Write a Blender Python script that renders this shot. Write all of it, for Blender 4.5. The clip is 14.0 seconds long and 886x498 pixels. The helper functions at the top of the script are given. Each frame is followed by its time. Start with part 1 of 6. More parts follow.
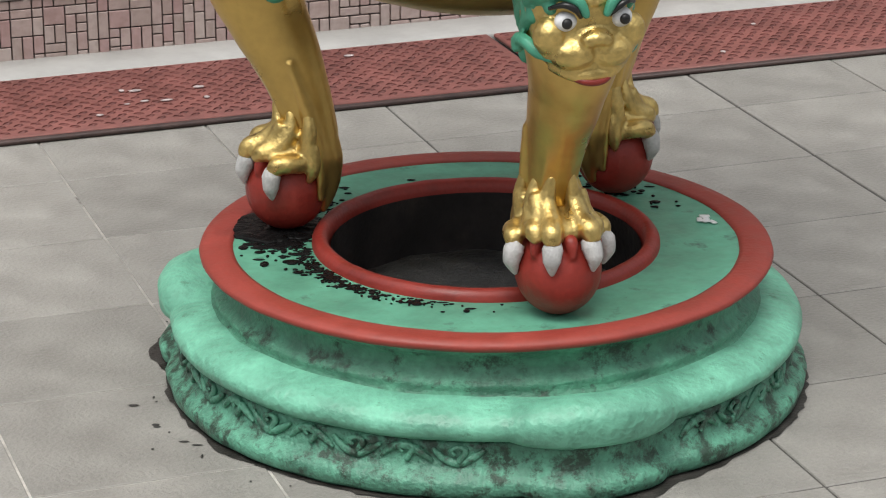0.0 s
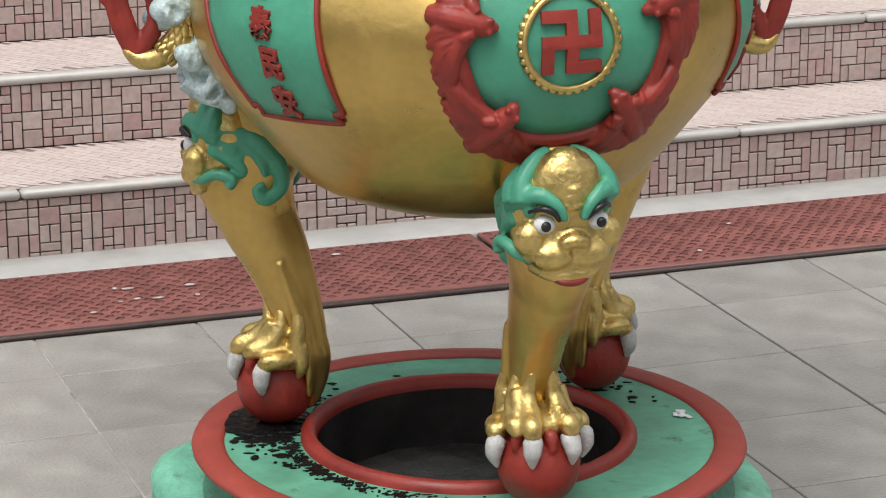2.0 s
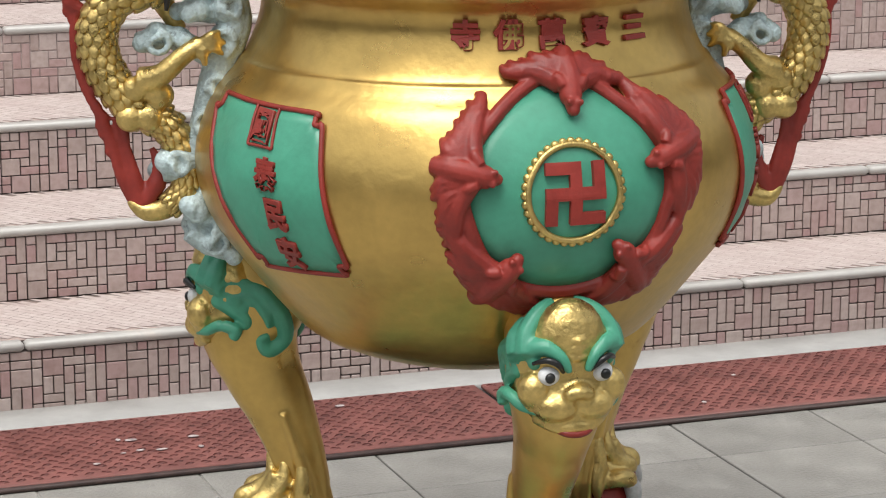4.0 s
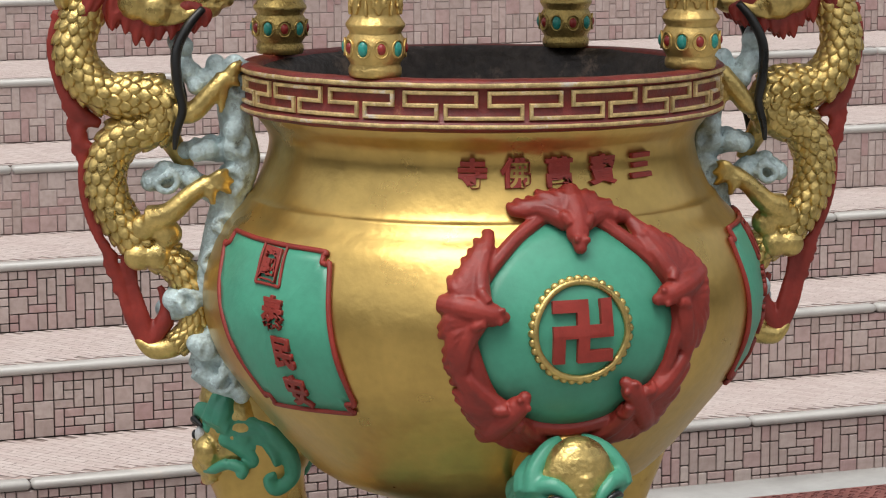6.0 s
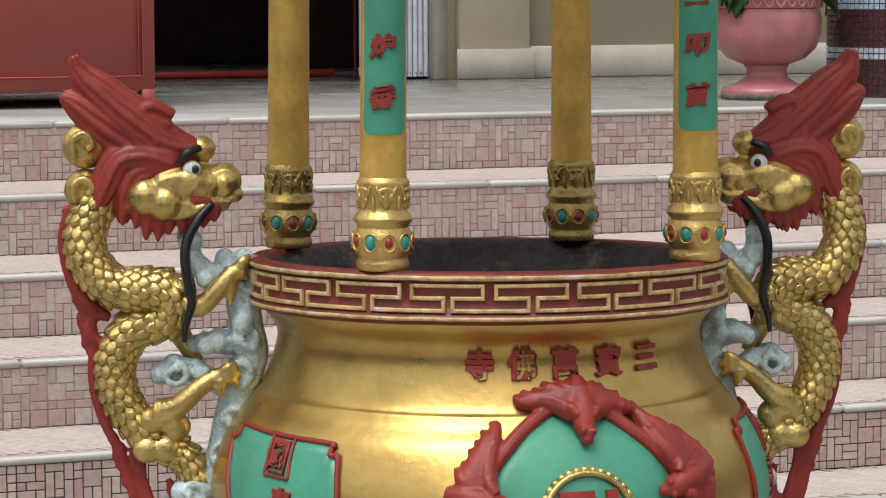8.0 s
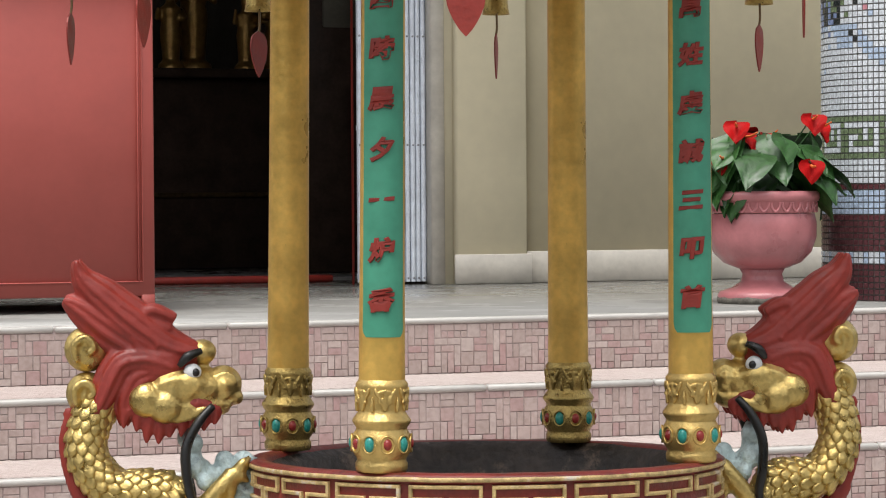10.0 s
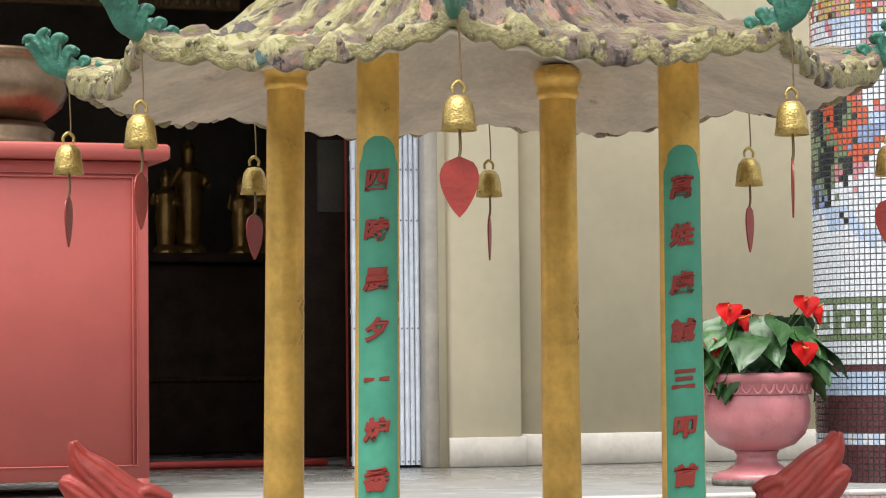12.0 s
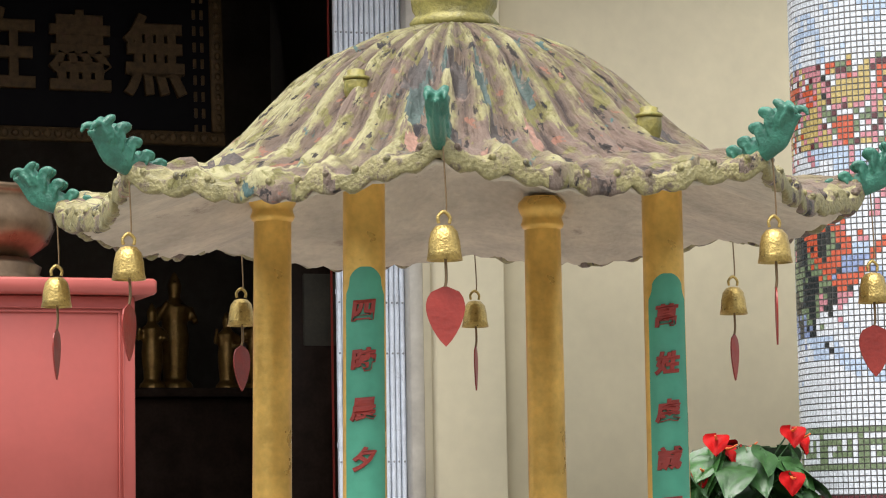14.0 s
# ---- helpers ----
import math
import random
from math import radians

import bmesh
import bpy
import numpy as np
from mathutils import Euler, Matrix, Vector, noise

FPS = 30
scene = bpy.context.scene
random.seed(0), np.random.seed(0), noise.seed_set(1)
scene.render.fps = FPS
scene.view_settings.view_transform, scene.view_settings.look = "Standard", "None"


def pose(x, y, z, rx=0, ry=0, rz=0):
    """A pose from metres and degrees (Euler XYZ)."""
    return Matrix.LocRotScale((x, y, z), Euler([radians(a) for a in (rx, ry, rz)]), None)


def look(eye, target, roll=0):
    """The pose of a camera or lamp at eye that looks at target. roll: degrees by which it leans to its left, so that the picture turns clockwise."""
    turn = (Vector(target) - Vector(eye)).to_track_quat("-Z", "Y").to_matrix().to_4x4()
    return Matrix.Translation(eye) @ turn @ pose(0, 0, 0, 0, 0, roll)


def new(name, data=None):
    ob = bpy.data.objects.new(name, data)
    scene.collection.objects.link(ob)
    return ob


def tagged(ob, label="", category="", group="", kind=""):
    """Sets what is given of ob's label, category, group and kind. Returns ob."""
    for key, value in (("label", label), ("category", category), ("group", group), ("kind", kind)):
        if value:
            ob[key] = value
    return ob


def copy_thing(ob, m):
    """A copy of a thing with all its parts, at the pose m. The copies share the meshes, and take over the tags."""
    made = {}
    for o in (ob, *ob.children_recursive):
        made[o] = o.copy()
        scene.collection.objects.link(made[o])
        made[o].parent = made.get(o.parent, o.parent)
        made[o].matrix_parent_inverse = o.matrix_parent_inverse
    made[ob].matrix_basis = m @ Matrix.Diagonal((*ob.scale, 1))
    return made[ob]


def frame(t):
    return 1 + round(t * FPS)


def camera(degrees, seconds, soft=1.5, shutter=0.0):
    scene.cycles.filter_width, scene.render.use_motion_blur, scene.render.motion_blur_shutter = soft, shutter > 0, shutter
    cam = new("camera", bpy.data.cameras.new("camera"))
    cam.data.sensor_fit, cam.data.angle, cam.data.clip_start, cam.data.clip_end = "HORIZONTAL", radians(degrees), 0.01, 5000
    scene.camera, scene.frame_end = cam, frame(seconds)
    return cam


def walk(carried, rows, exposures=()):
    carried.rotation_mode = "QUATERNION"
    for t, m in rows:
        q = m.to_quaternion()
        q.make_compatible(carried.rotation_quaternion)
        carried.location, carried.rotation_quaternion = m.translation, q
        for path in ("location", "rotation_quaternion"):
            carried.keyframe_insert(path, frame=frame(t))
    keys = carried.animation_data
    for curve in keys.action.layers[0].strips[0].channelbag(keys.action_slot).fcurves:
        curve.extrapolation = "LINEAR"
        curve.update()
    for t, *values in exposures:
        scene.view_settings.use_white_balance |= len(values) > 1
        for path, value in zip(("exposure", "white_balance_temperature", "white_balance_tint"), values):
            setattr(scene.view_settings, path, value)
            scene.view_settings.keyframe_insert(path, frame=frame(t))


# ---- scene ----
cam = camera(18.74, 14.0, soft=1.1)
ROWS = [
    (0.0, -1.3939, -3.7253, 1.6446, -19.582, -19.945, -0.110),
    (0.5, -1.4179, -3.7935, 1.6721, -19.764, -18.963, -0.078),
    (1.0, -1.4363, -3.8449, 1.6912, -19.894, -17.862, -0.004),
    (1.5, -1.4420, -3.8606, 1.6966, -19.923, -16.853, -0.037),
    (2.0, -1.4425, -3.8620, 1.6970, -19.900, -15.812, -0.015),
    (2.5, -1.4412, -3.8585, 1.6959, -19.879, -14.925, -0.007),
    (3.0, -1.4416, -3.8596, 1.6963, -19.850, -14.050, -0.000),
    (5.5, -1.4433, -3.8643, 1.6972, -19.720, -10.488, -0.051),
    (6.0, -1.4436, -3.8650, 1.6972, -19.664, -9.634, -0.080),
    (6.5, -1.4456, -3.8706, 1.6981, -19.615, -8.735, -0.149),
    (7.0, -1.4483, -3.8783, 1.6989, -19.561, -7.651, -0.135),
    (7.5, -1.4506, -3.8848, 1.6994, -19.539, -6.622, -0.220),
    (8.0, -1.4536, -3.8934, 1.6997, -19.533, -5.508, -0.256),
    (8.5, -1.4588, -3.9079, 1.7003, -19.549, -4.478, -0.319),
    (9.0, -1.4625, -3.9183, 1.6999, -19.563, -3.348, -0.348),
    (11.5, -1.4773, -3.9596, 1.6927, -19.654, 1.913, -0.498),
    (12.0, -1.4801, -3.9669, 1.6906, -19.703, 2.815, -0.575),
    (12.5, -1.4824, -3.9731, 1.6887, -19.757, 3.579, -0.684),
    (13.0, -1.4844, -3.9782, 1.6867, -19.833, 4.346, -0.781),
    (13.5, -1.4863, -3.9829, 1.6848, -19.897, 4.994, -0.860),
    (14.0, -1.4884, -3.9883, 1.6826, -19.973, 5.672, -0.982),
]
EXPOSURES = [(0, 0.42), (1, 0.44), (3, 0.55), (5.3, 0.36), (6.5, 0.34), (7.5, 0.36), (9, 0.42), (12, 1.12), (14, 1.12)]
SKY, SUN = 0.15, 1.6
walk(cam, [(t, pose(x, y, z, 90 + pitch, -roll, yaw)) for t, x, y, z, yaw, pitch, roll in ROWS],
     exposures=EXPOSURES)

# ---- world and sun: bright overcast ----
world = bpy.data.worlds.new("overcast")
scene.world = world
world.use_nodes = True
wn, wl = world.node_tree.nodes, world.node_tree.links
sky = wn.new("ShaderNodeTexSky")
sky.sky_type, sky.sun_disc = "NISHITA", False
sky.sun_elevation, sky.sun_rotation = radians(70), radians(222)
sky.air_density, sky.dust_density = 1.0, 4.0
pale = wn.new("ShaderNodeHueSaturation")
pale.inputs["Saturation"].default_value = 0.22
wl.new(sky.outputs[0], pale.inputs["Color"])
wl.new(pale.outputs[0], wn["Background"].inputs["Color"])
wn["Background"].inputs["Strength"].default_value = SKY
sun = new("sun", bpy.data.lights.new("sun", "SUN"))
sun.data.energy, sun.data.angle, sun.data.color = SUN, radians(40), (1.0, 0.97, 0.92)
sun.matrix_world = look((-2.2, -2.4, 9), (0, 0, 0))


# ---- materials ----
def ramp(nt, fac, stops):
    r = nt.nodes.new("ShaderNodeValToRGB")
    while len(r.color_ramp.elements) < len(stops):
        r.color_ramp.elements.new(0.5)
    for e, (p, c) in zip(r.color_ramp.elements, stops):
        e.position, e.color = p, (*c, 1)
    nt.links.new(fac, r.inputs[0])
    return r.outputs[0]


def tint(c, k):
    return tuple(min(1, max(0, v * k)) for v in c)


def material(name, colour, rough=0.5, metal=0.0, scale=30, vary=0.15, bump=0.15, dirt=None, dirt_amount=0.5,
             per_object=0.0, coat=0.0, rough_vary=0.12, dirt_scale=7, fine=6):
    """Painted or stony surface: colour varied at two scales, bump, dirt patches with shapes of their own."""
    m = bpy.data.materials.new(name)
    m.use_nodes = True
    nt = m.node_tree
    b = nt.nodes["Principled BSDF"]
    co = nt.nodes.new("ShaderNodeTexCoord").outputs["Object"]
    n1 = nt.nodes.new("ShaderNodeTexNoise")
    n1.inputs["Scale"].default_value, n1.inputs["Detail"].default_value = scale, 6
    n2 = nt.nodes.new("ShaderNodeTexNoise")
    n2.inputs["Scale"].default_value, n2.inputs["Detail"].default_value = scale * fine, 4
    for n in (n1, n2):
        nt.links.new(co, n.inputs["Vector"])
    col = ramp(nt, n1.outputs["Fac"], [(0.3, tint(colour, 1 - vary)), (0.7, tint(colour, 1 + vary))])
    mix2 = nt.nodes.new("ShaderNodeMix")
    mix2.data_type, mix2.blend_type = "RGBA", "MULTIPLY"
    mix2.inputs["Factor"].default_value = 1.0
    nt.links.new(col, mix2.inputs["A"])
    nt.links.new(ramp(nt, n2.outputs["Fac"], [(0.3, (1 - vary * 0.7,) * 3), (0.65, (1, 1, 1))]), mix2.inputs["B"])
    col = mix2.outputs["Result"]
    if dirt:
        n3 = nt.nodes.new("ShaderNodeTexNoise")
        n3.inputs["Scale"].default_value, n3.inputs["Detail"].default_value = dirt_scale, 9
        n3.inputs["Roughness"].default_value = 0.72
        nt.links.new(co, n3.inputs["Vector"])
        mix = nt.nodes.new("ShaderNodeMix")
        mix.data_type = "RGBA"
        nt.links.new(ramp(nt, n3.outputs["Fac"], [(0.72 - 0.3 * dirt_amount, (0, 0, 0)), (0.82 - 0.3 * dirt_amount, (1, 1, 1))]), mix.inputs["Factor"])
        nt.links.new(col, mix.inputs["A"])
        mix.inputs["B"].default_value = (*dirt, 1)
        col = mix.outputs["Result"]
    if per_object:
        oi = nt.nodes.new("ShaderNodeObjectInfo")
        mixo = nt.nodes.new("ShaderNodeMix")
        mixo.data_type, mixo.blend_type = "RGBA", "MULTIPLY"
        mixo.inputs["Factor"].default_value = 1.0
        nt.links.new(col, mixo.inputs["A"])
        nt.links.new(ramp(nt, oi.outputs["Random"], [(0, (1 - per_object,) * 3), (1, (1, 1, 1))]), mixo.inputs["B"])
        col = mixo.outputs["Result"]
    nt.links.new(col, b.inputs["Base Color"])
    nt.links.new(ramp(nt, n1.outputs["Fac"], [(0.3, (max(0, rough - rough_vary),) * 3), (0.7, (min(1, rough + rough_vary),) * 3)]), b.inputs["Roughness"])
    b.inputs["Metallic"].default_value = metal
    b.inputs["Coat Weight"].default_value = coat
    if bump:
        bp = nt.nodes.new("ShaderNodeBump")
        bp.inputs["Strength"].default_value, bp.inputs["Distance"].default_value = bump, 0.004
        nt.links.new(n2.outputs["Fac"], bp.inputs["Height"])
        nt.links.new(bp.outputs[0], b.inputs["Normal"])
    return m


GOLD = material("gold_paint", (0.585, 0.395, 0.125), 0.33, 0.92, 9, 0.14, 0.18, (0.36, 0.21, 0.055), 0.14, rough_vary=0.07)
GOLD_LEAF = material("bright_gold_paint", (0.63, 0.46, 0.165), 0.35, 0.85, 25, 0.25, 0.35, (0.22, 0.12, 0.035), 0.25, dirt_scale=28)
OLD_GOLD = material("aged_gold", (0.50, 0.36, 0.12), 0.36, 0.8, 40, 0.35, 0.4, (0.12, 0.07, 0.03), 0.5, dirt_scale=40)
POST_GOLD = material("post_gold_paint", (0.78, 0.49, 0.12), 0.36, 0.5, 14, 0.2, 0.25, (0.22, 0.12, 0.03), 0.25, dirt_scale=16)
FOOT_GOLD = material("foot_gold_paint", (0.66, 0.46, 0.16), 0.36, 0.75, 25, 0.2, 0.35, (0.34, 0.21, 0.07), 0.2, dirt_scale=24)
GREEN = material("jade_green_paint", (0.065, 0.31, 0.20), 0.45, 0, 12, 0.12, 0.15, (0.045, 0.27, 0.17), 0.2, dirt_scale=9)
PLINTH_GREEN = material("plinth_green_paint", (0.150, 0.425, 0.295), 0.46, 0, 14, 0.28, 0.9, (0.045, 0.13, 0.08), 0.34, dirt_scale=26)
# dirt plus a darker green that paints in the ring's overhang shade
NECK_GREEN = material("shaded_dirty_neck_green", (0.085, 0.27, 0.175), 0.55, 0, 20, 0.35, 0.9, (0.025, 0.055, 0.036), 0.62, dirt_scale=18)
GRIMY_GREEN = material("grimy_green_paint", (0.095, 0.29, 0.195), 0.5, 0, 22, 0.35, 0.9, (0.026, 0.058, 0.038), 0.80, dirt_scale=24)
TOP_GREEN = material("plinth_top_green", (0.11, 0.34, 0.23), 0.45, 0, 9, 0.25, 0.3, (0.05, 0.11, 0.08), 0.42, dirt_scale=17)
RED = material("red_paint", (0.262, 0.026, 0.017), 0.5, 0, 20, 0.2, 0.2, (0.16, 0.02, 0.018), 0.3, dirt_scale=18)
RING_RED = material("ring_red_paint", (0.285, 0.043, 0.030), 0.55, 0, 18, 0.15, 0.2, (0.5, 0.3, 0.26), 0.1, dirt_scale=20)
DARK_RED = material("rim_red_paint", (0.19, 0.024, 0.018), 0.45, 0, 25, 0.3, 0.3, (0.34, 0.13, 0.04), 0.32, dirt_scale=20)
CREAM_GOLD = material("worn_cream_gold", (0.62, 0.45, 0.20), 0.45, 0.25, 60, 0.35, 0.3, (0.62, 0.55, 0.47), 0.55, dirt_scale=30)
CLOUD = material("pale_blue_paint", (0.50, 0.62, 0.63), 0.5, 0, 24, 0.35, 0.8, (0.17, 0.21, 0.22), 0.46, dirt_scale=30)
CLAW = material("worn_claw_paint", (0.50, 0.50, 0.49), 0.45, 0, 40, 0.2, 0.3, (0.28, 0.27, 0.25), 0.35, dirt_scale=30)
WAX = material("black_wax", (0.008, 0.008, 0.008), 0.3, 0, 30, 0.4, 0.5)
BLACK = material("black_paint", (0.012, 0.012, 0.012), 0.35, 0, 30, 0.3, 0.1)
WHITE = material("white_paint", (0.70, 0.71, 0.71), 0.4, 0, 30, 0.1, 0.1, (0.4, 0.4, 0.4), 0.2, dirt_scale=40)
SOOT = material("sooty_iron", (0.06, 0.048, 0.042), 0.55, 0.2, 12, 0.7, 1.0, (0.17, 0.125, 0.095), 0.55, dirt_scale=14)
PIT_SOOT = material("pit_soot", (0.014, 0.011, 0.010), 0.6, 0, 10, 0.6, 0.8, (0.03, 0.022, 0.018), 0.5, dirt_scale=11)
ASH = material("wet_ash", (0.050, 0.050, 0.046), 0.5, 0, 20, 0.5, 0.9, (0.015, 0.015, 0.015), 0.5)
TEAL = material("teal_gem", (0.03, 0.30, 0.25), 0.3, 0, 60, 0.2, 0.1)
RUBY = material("red_gem", (0.30, 0.03, 0.025), 0.3, 0, 60, 0.2, 0.1)
FINIAL = material("finial_green_glaze", (0.032, 0.15, 0.10), 0.45, 0, 40, 0.3, 0.4, (0.02, 0.08, 0.06), 0.4, dirt_scale=30)
PLASTER = material("canopy_underside_plaster", (0.52, 0.465, 0.37), 0.8, 0, 12, 0.2, 0.9, (0.28, 0.23, 0.19), 0.4, dirt_scale=9)
FLOOR_TILE = material("grey_floor_tile", (0.295, 0.285, 0.260), 0.5, 0, 9, 0.15, 0.7, (0.34, 0.33, 0.31), 0.22, per_object=0.16, dirt_scale=6, fine=14)
GROUT = material("pale_grout", (0.52, 0.50, 0.46), 0.8, 0, 12, 0.3, 0.3, (0.12, 0.11, 0.10), 0.44, dirt_scale=3.5)
DARK_GROUT = material("dirty_grout", (0.10, 0.095, 0.088), 0.8, 0, 12, 0.3, 0.3, (0.36, 0.34, 0.31), 0.40, dirt_scale=3.0)
CONCRETE = material("grey_step_kerb", (0.33, 0.325, 0.31), 0.6, 0, 8, 0.1, 0.2, (0.24, 0.23, 0.22), 0.3)
COLUMN_GROUT = material("column_grout", (0.20, 0.195, 0.18), 0.8, 0, 30, 0.3, 0.2)
COURT_FLOOR = material("grey_court_paving", (0.25, 0.24, 0.22), 0.6, 0, 3, 0.2, 0.4, (0.14, 0.135, 0.125), 0.4, dirt_scale=2)
MAT_RED = material("red_rubber", (0.195, 0.068, 0.056), 0.55, 0, 12, 0.2, 0.3, (0.32, 0.15, 0.13), 0.2, dirt_scale=6)
# stud colour darker than the sheet, painting in the shadows between studs
MAT_STUD = material("stud_shadow_red", (0.135, 0.04, 0.033), 0.45, 0, 12, 0.3, 0.2)
FLECK = material("dried_paint", (0.42, 0.36, 0.35), 0.7, 0, 60, 0.3, 0.3)
MAT_EDGE = material("black_rubber", (0.055, 0.032, 0.028), 0.6, 0, 30, 0.3, 0.2)
NOSING = material("pale_nosing_tile", (0.41, 0.395, 0.37), 0.4, 0, 10, 0.07, 0.1, (0.5, 0.45, 0.4), 0.3, dirt_scale=5)
JOINT = material("dark_joint", (0.085, 0.07, 0.065), 0.8, 0, 20, 0.3, 0.3)
JOINT_PALE = material("pale_joint", (0.33, 0.26, 0.245), 0.8, 0, 20, 0.3, 0.3)
CREAM = material("cream_wall_paint", (0.70, 0.625, 0.435), 0.75, 0, 2.5, 0.06, 0.2, (0.65, 0.58, 0.40), 0.35, dirt_scale=1.4)
SKIRT = material("grey_marble_skirting", (0.56, 0.52, 0.45), 0.4, 0, 6, 0.14, 0.1)
LANDING = material("polished_grey_landing", (0.215, 0.21, 0.195), 0.25, 0, 3, 0.1, 0.05, (0.25, 0.245, 0.23), 0.3, dirt_scale=1.5)
CABINET = material("salmon_red_lacquer", (0.36, 0.075, 0.06), 0.48, 0, 5, 0.06, 0.1, (0.36, 0.06, 0.05), 0.3, dirt_scale=4)
RIVET = material("worn_rivet_steel", (0.34, 0.35, 0.37), 0.4, 0.6, 40, 0.3, 0.2)
BRONZE = material("dark_bronze", (0.19, 0.13, 0.08), 0.33, 0.85, 8, 0.25, 0.1, (0.07, 0.04, 0.03), 0.3, dirt_scale=5)
STEEL = material("painted_steel_gate", (0.74, 0.79, 0.86), 0.42, 0.05, 15, 0.12, 0.1, (0.30, 0.32, 0.35), 0.25, dirt_scale=8)
POT_PINK = material("pink_glaze", (0.47, 0.17, 0.18), 0.35, 0, 10, 0.12, 0.15, (0.62, 0.42, 0.40), 0.15, dirt_scale=14, coat=0.2)
POT_STAIN = material("mossy_pot_foot", (0.20, 0.18, 0.15), 0.8, 0, 30, 0.5, 0.6, (0.07, 0.08, 0.05), 0.5, dirt_scale=30)
LEAF = material("anthurium_leaf", (0.032, 0.105, 0.022), 0.42, 0, 30, 0.35, 0.2, (0.07, 0.17, 0.04), 0.35, dirt_scale=14, per_object=0.5)
SPATHE = material("red_spathe", (0.36, 0.006, 0.006), 0.5, 0, 30, 0.2, 0.1, per_object=0.3)
SPADIX = material("orange_spadix", (0.65, 0.14, 0.03), 0.5, 0, 60, 0.2, 0.2)
# plaster whose base colour carries the dimness of the unlit hall
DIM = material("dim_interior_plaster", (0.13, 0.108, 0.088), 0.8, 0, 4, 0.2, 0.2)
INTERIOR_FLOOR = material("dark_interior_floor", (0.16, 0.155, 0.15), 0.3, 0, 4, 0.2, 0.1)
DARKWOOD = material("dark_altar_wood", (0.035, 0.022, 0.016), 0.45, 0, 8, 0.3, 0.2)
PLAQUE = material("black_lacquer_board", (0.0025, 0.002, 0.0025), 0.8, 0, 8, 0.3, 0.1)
# gilt with the doorway's deep shade put into its base colour
CARVED = material("shaded_gilt_wood", (0.046, 0.028, 0.012), 0.5, 0.1, 30, 0.4, 0.4, (0.05, 0.025, 0.015), 0.5, dirt_scale=20)
IDOL = material("gilded_figure", (0.30, 0.17, 0.05), 0.38, 0.7, 20, 0.3, 0.3, (0.05, 0.03, 0.02), 0.4, dirt_scale=15)
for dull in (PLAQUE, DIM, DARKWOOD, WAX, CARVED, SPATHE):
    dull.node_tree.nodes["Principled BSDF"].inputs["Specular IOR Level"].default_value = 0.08


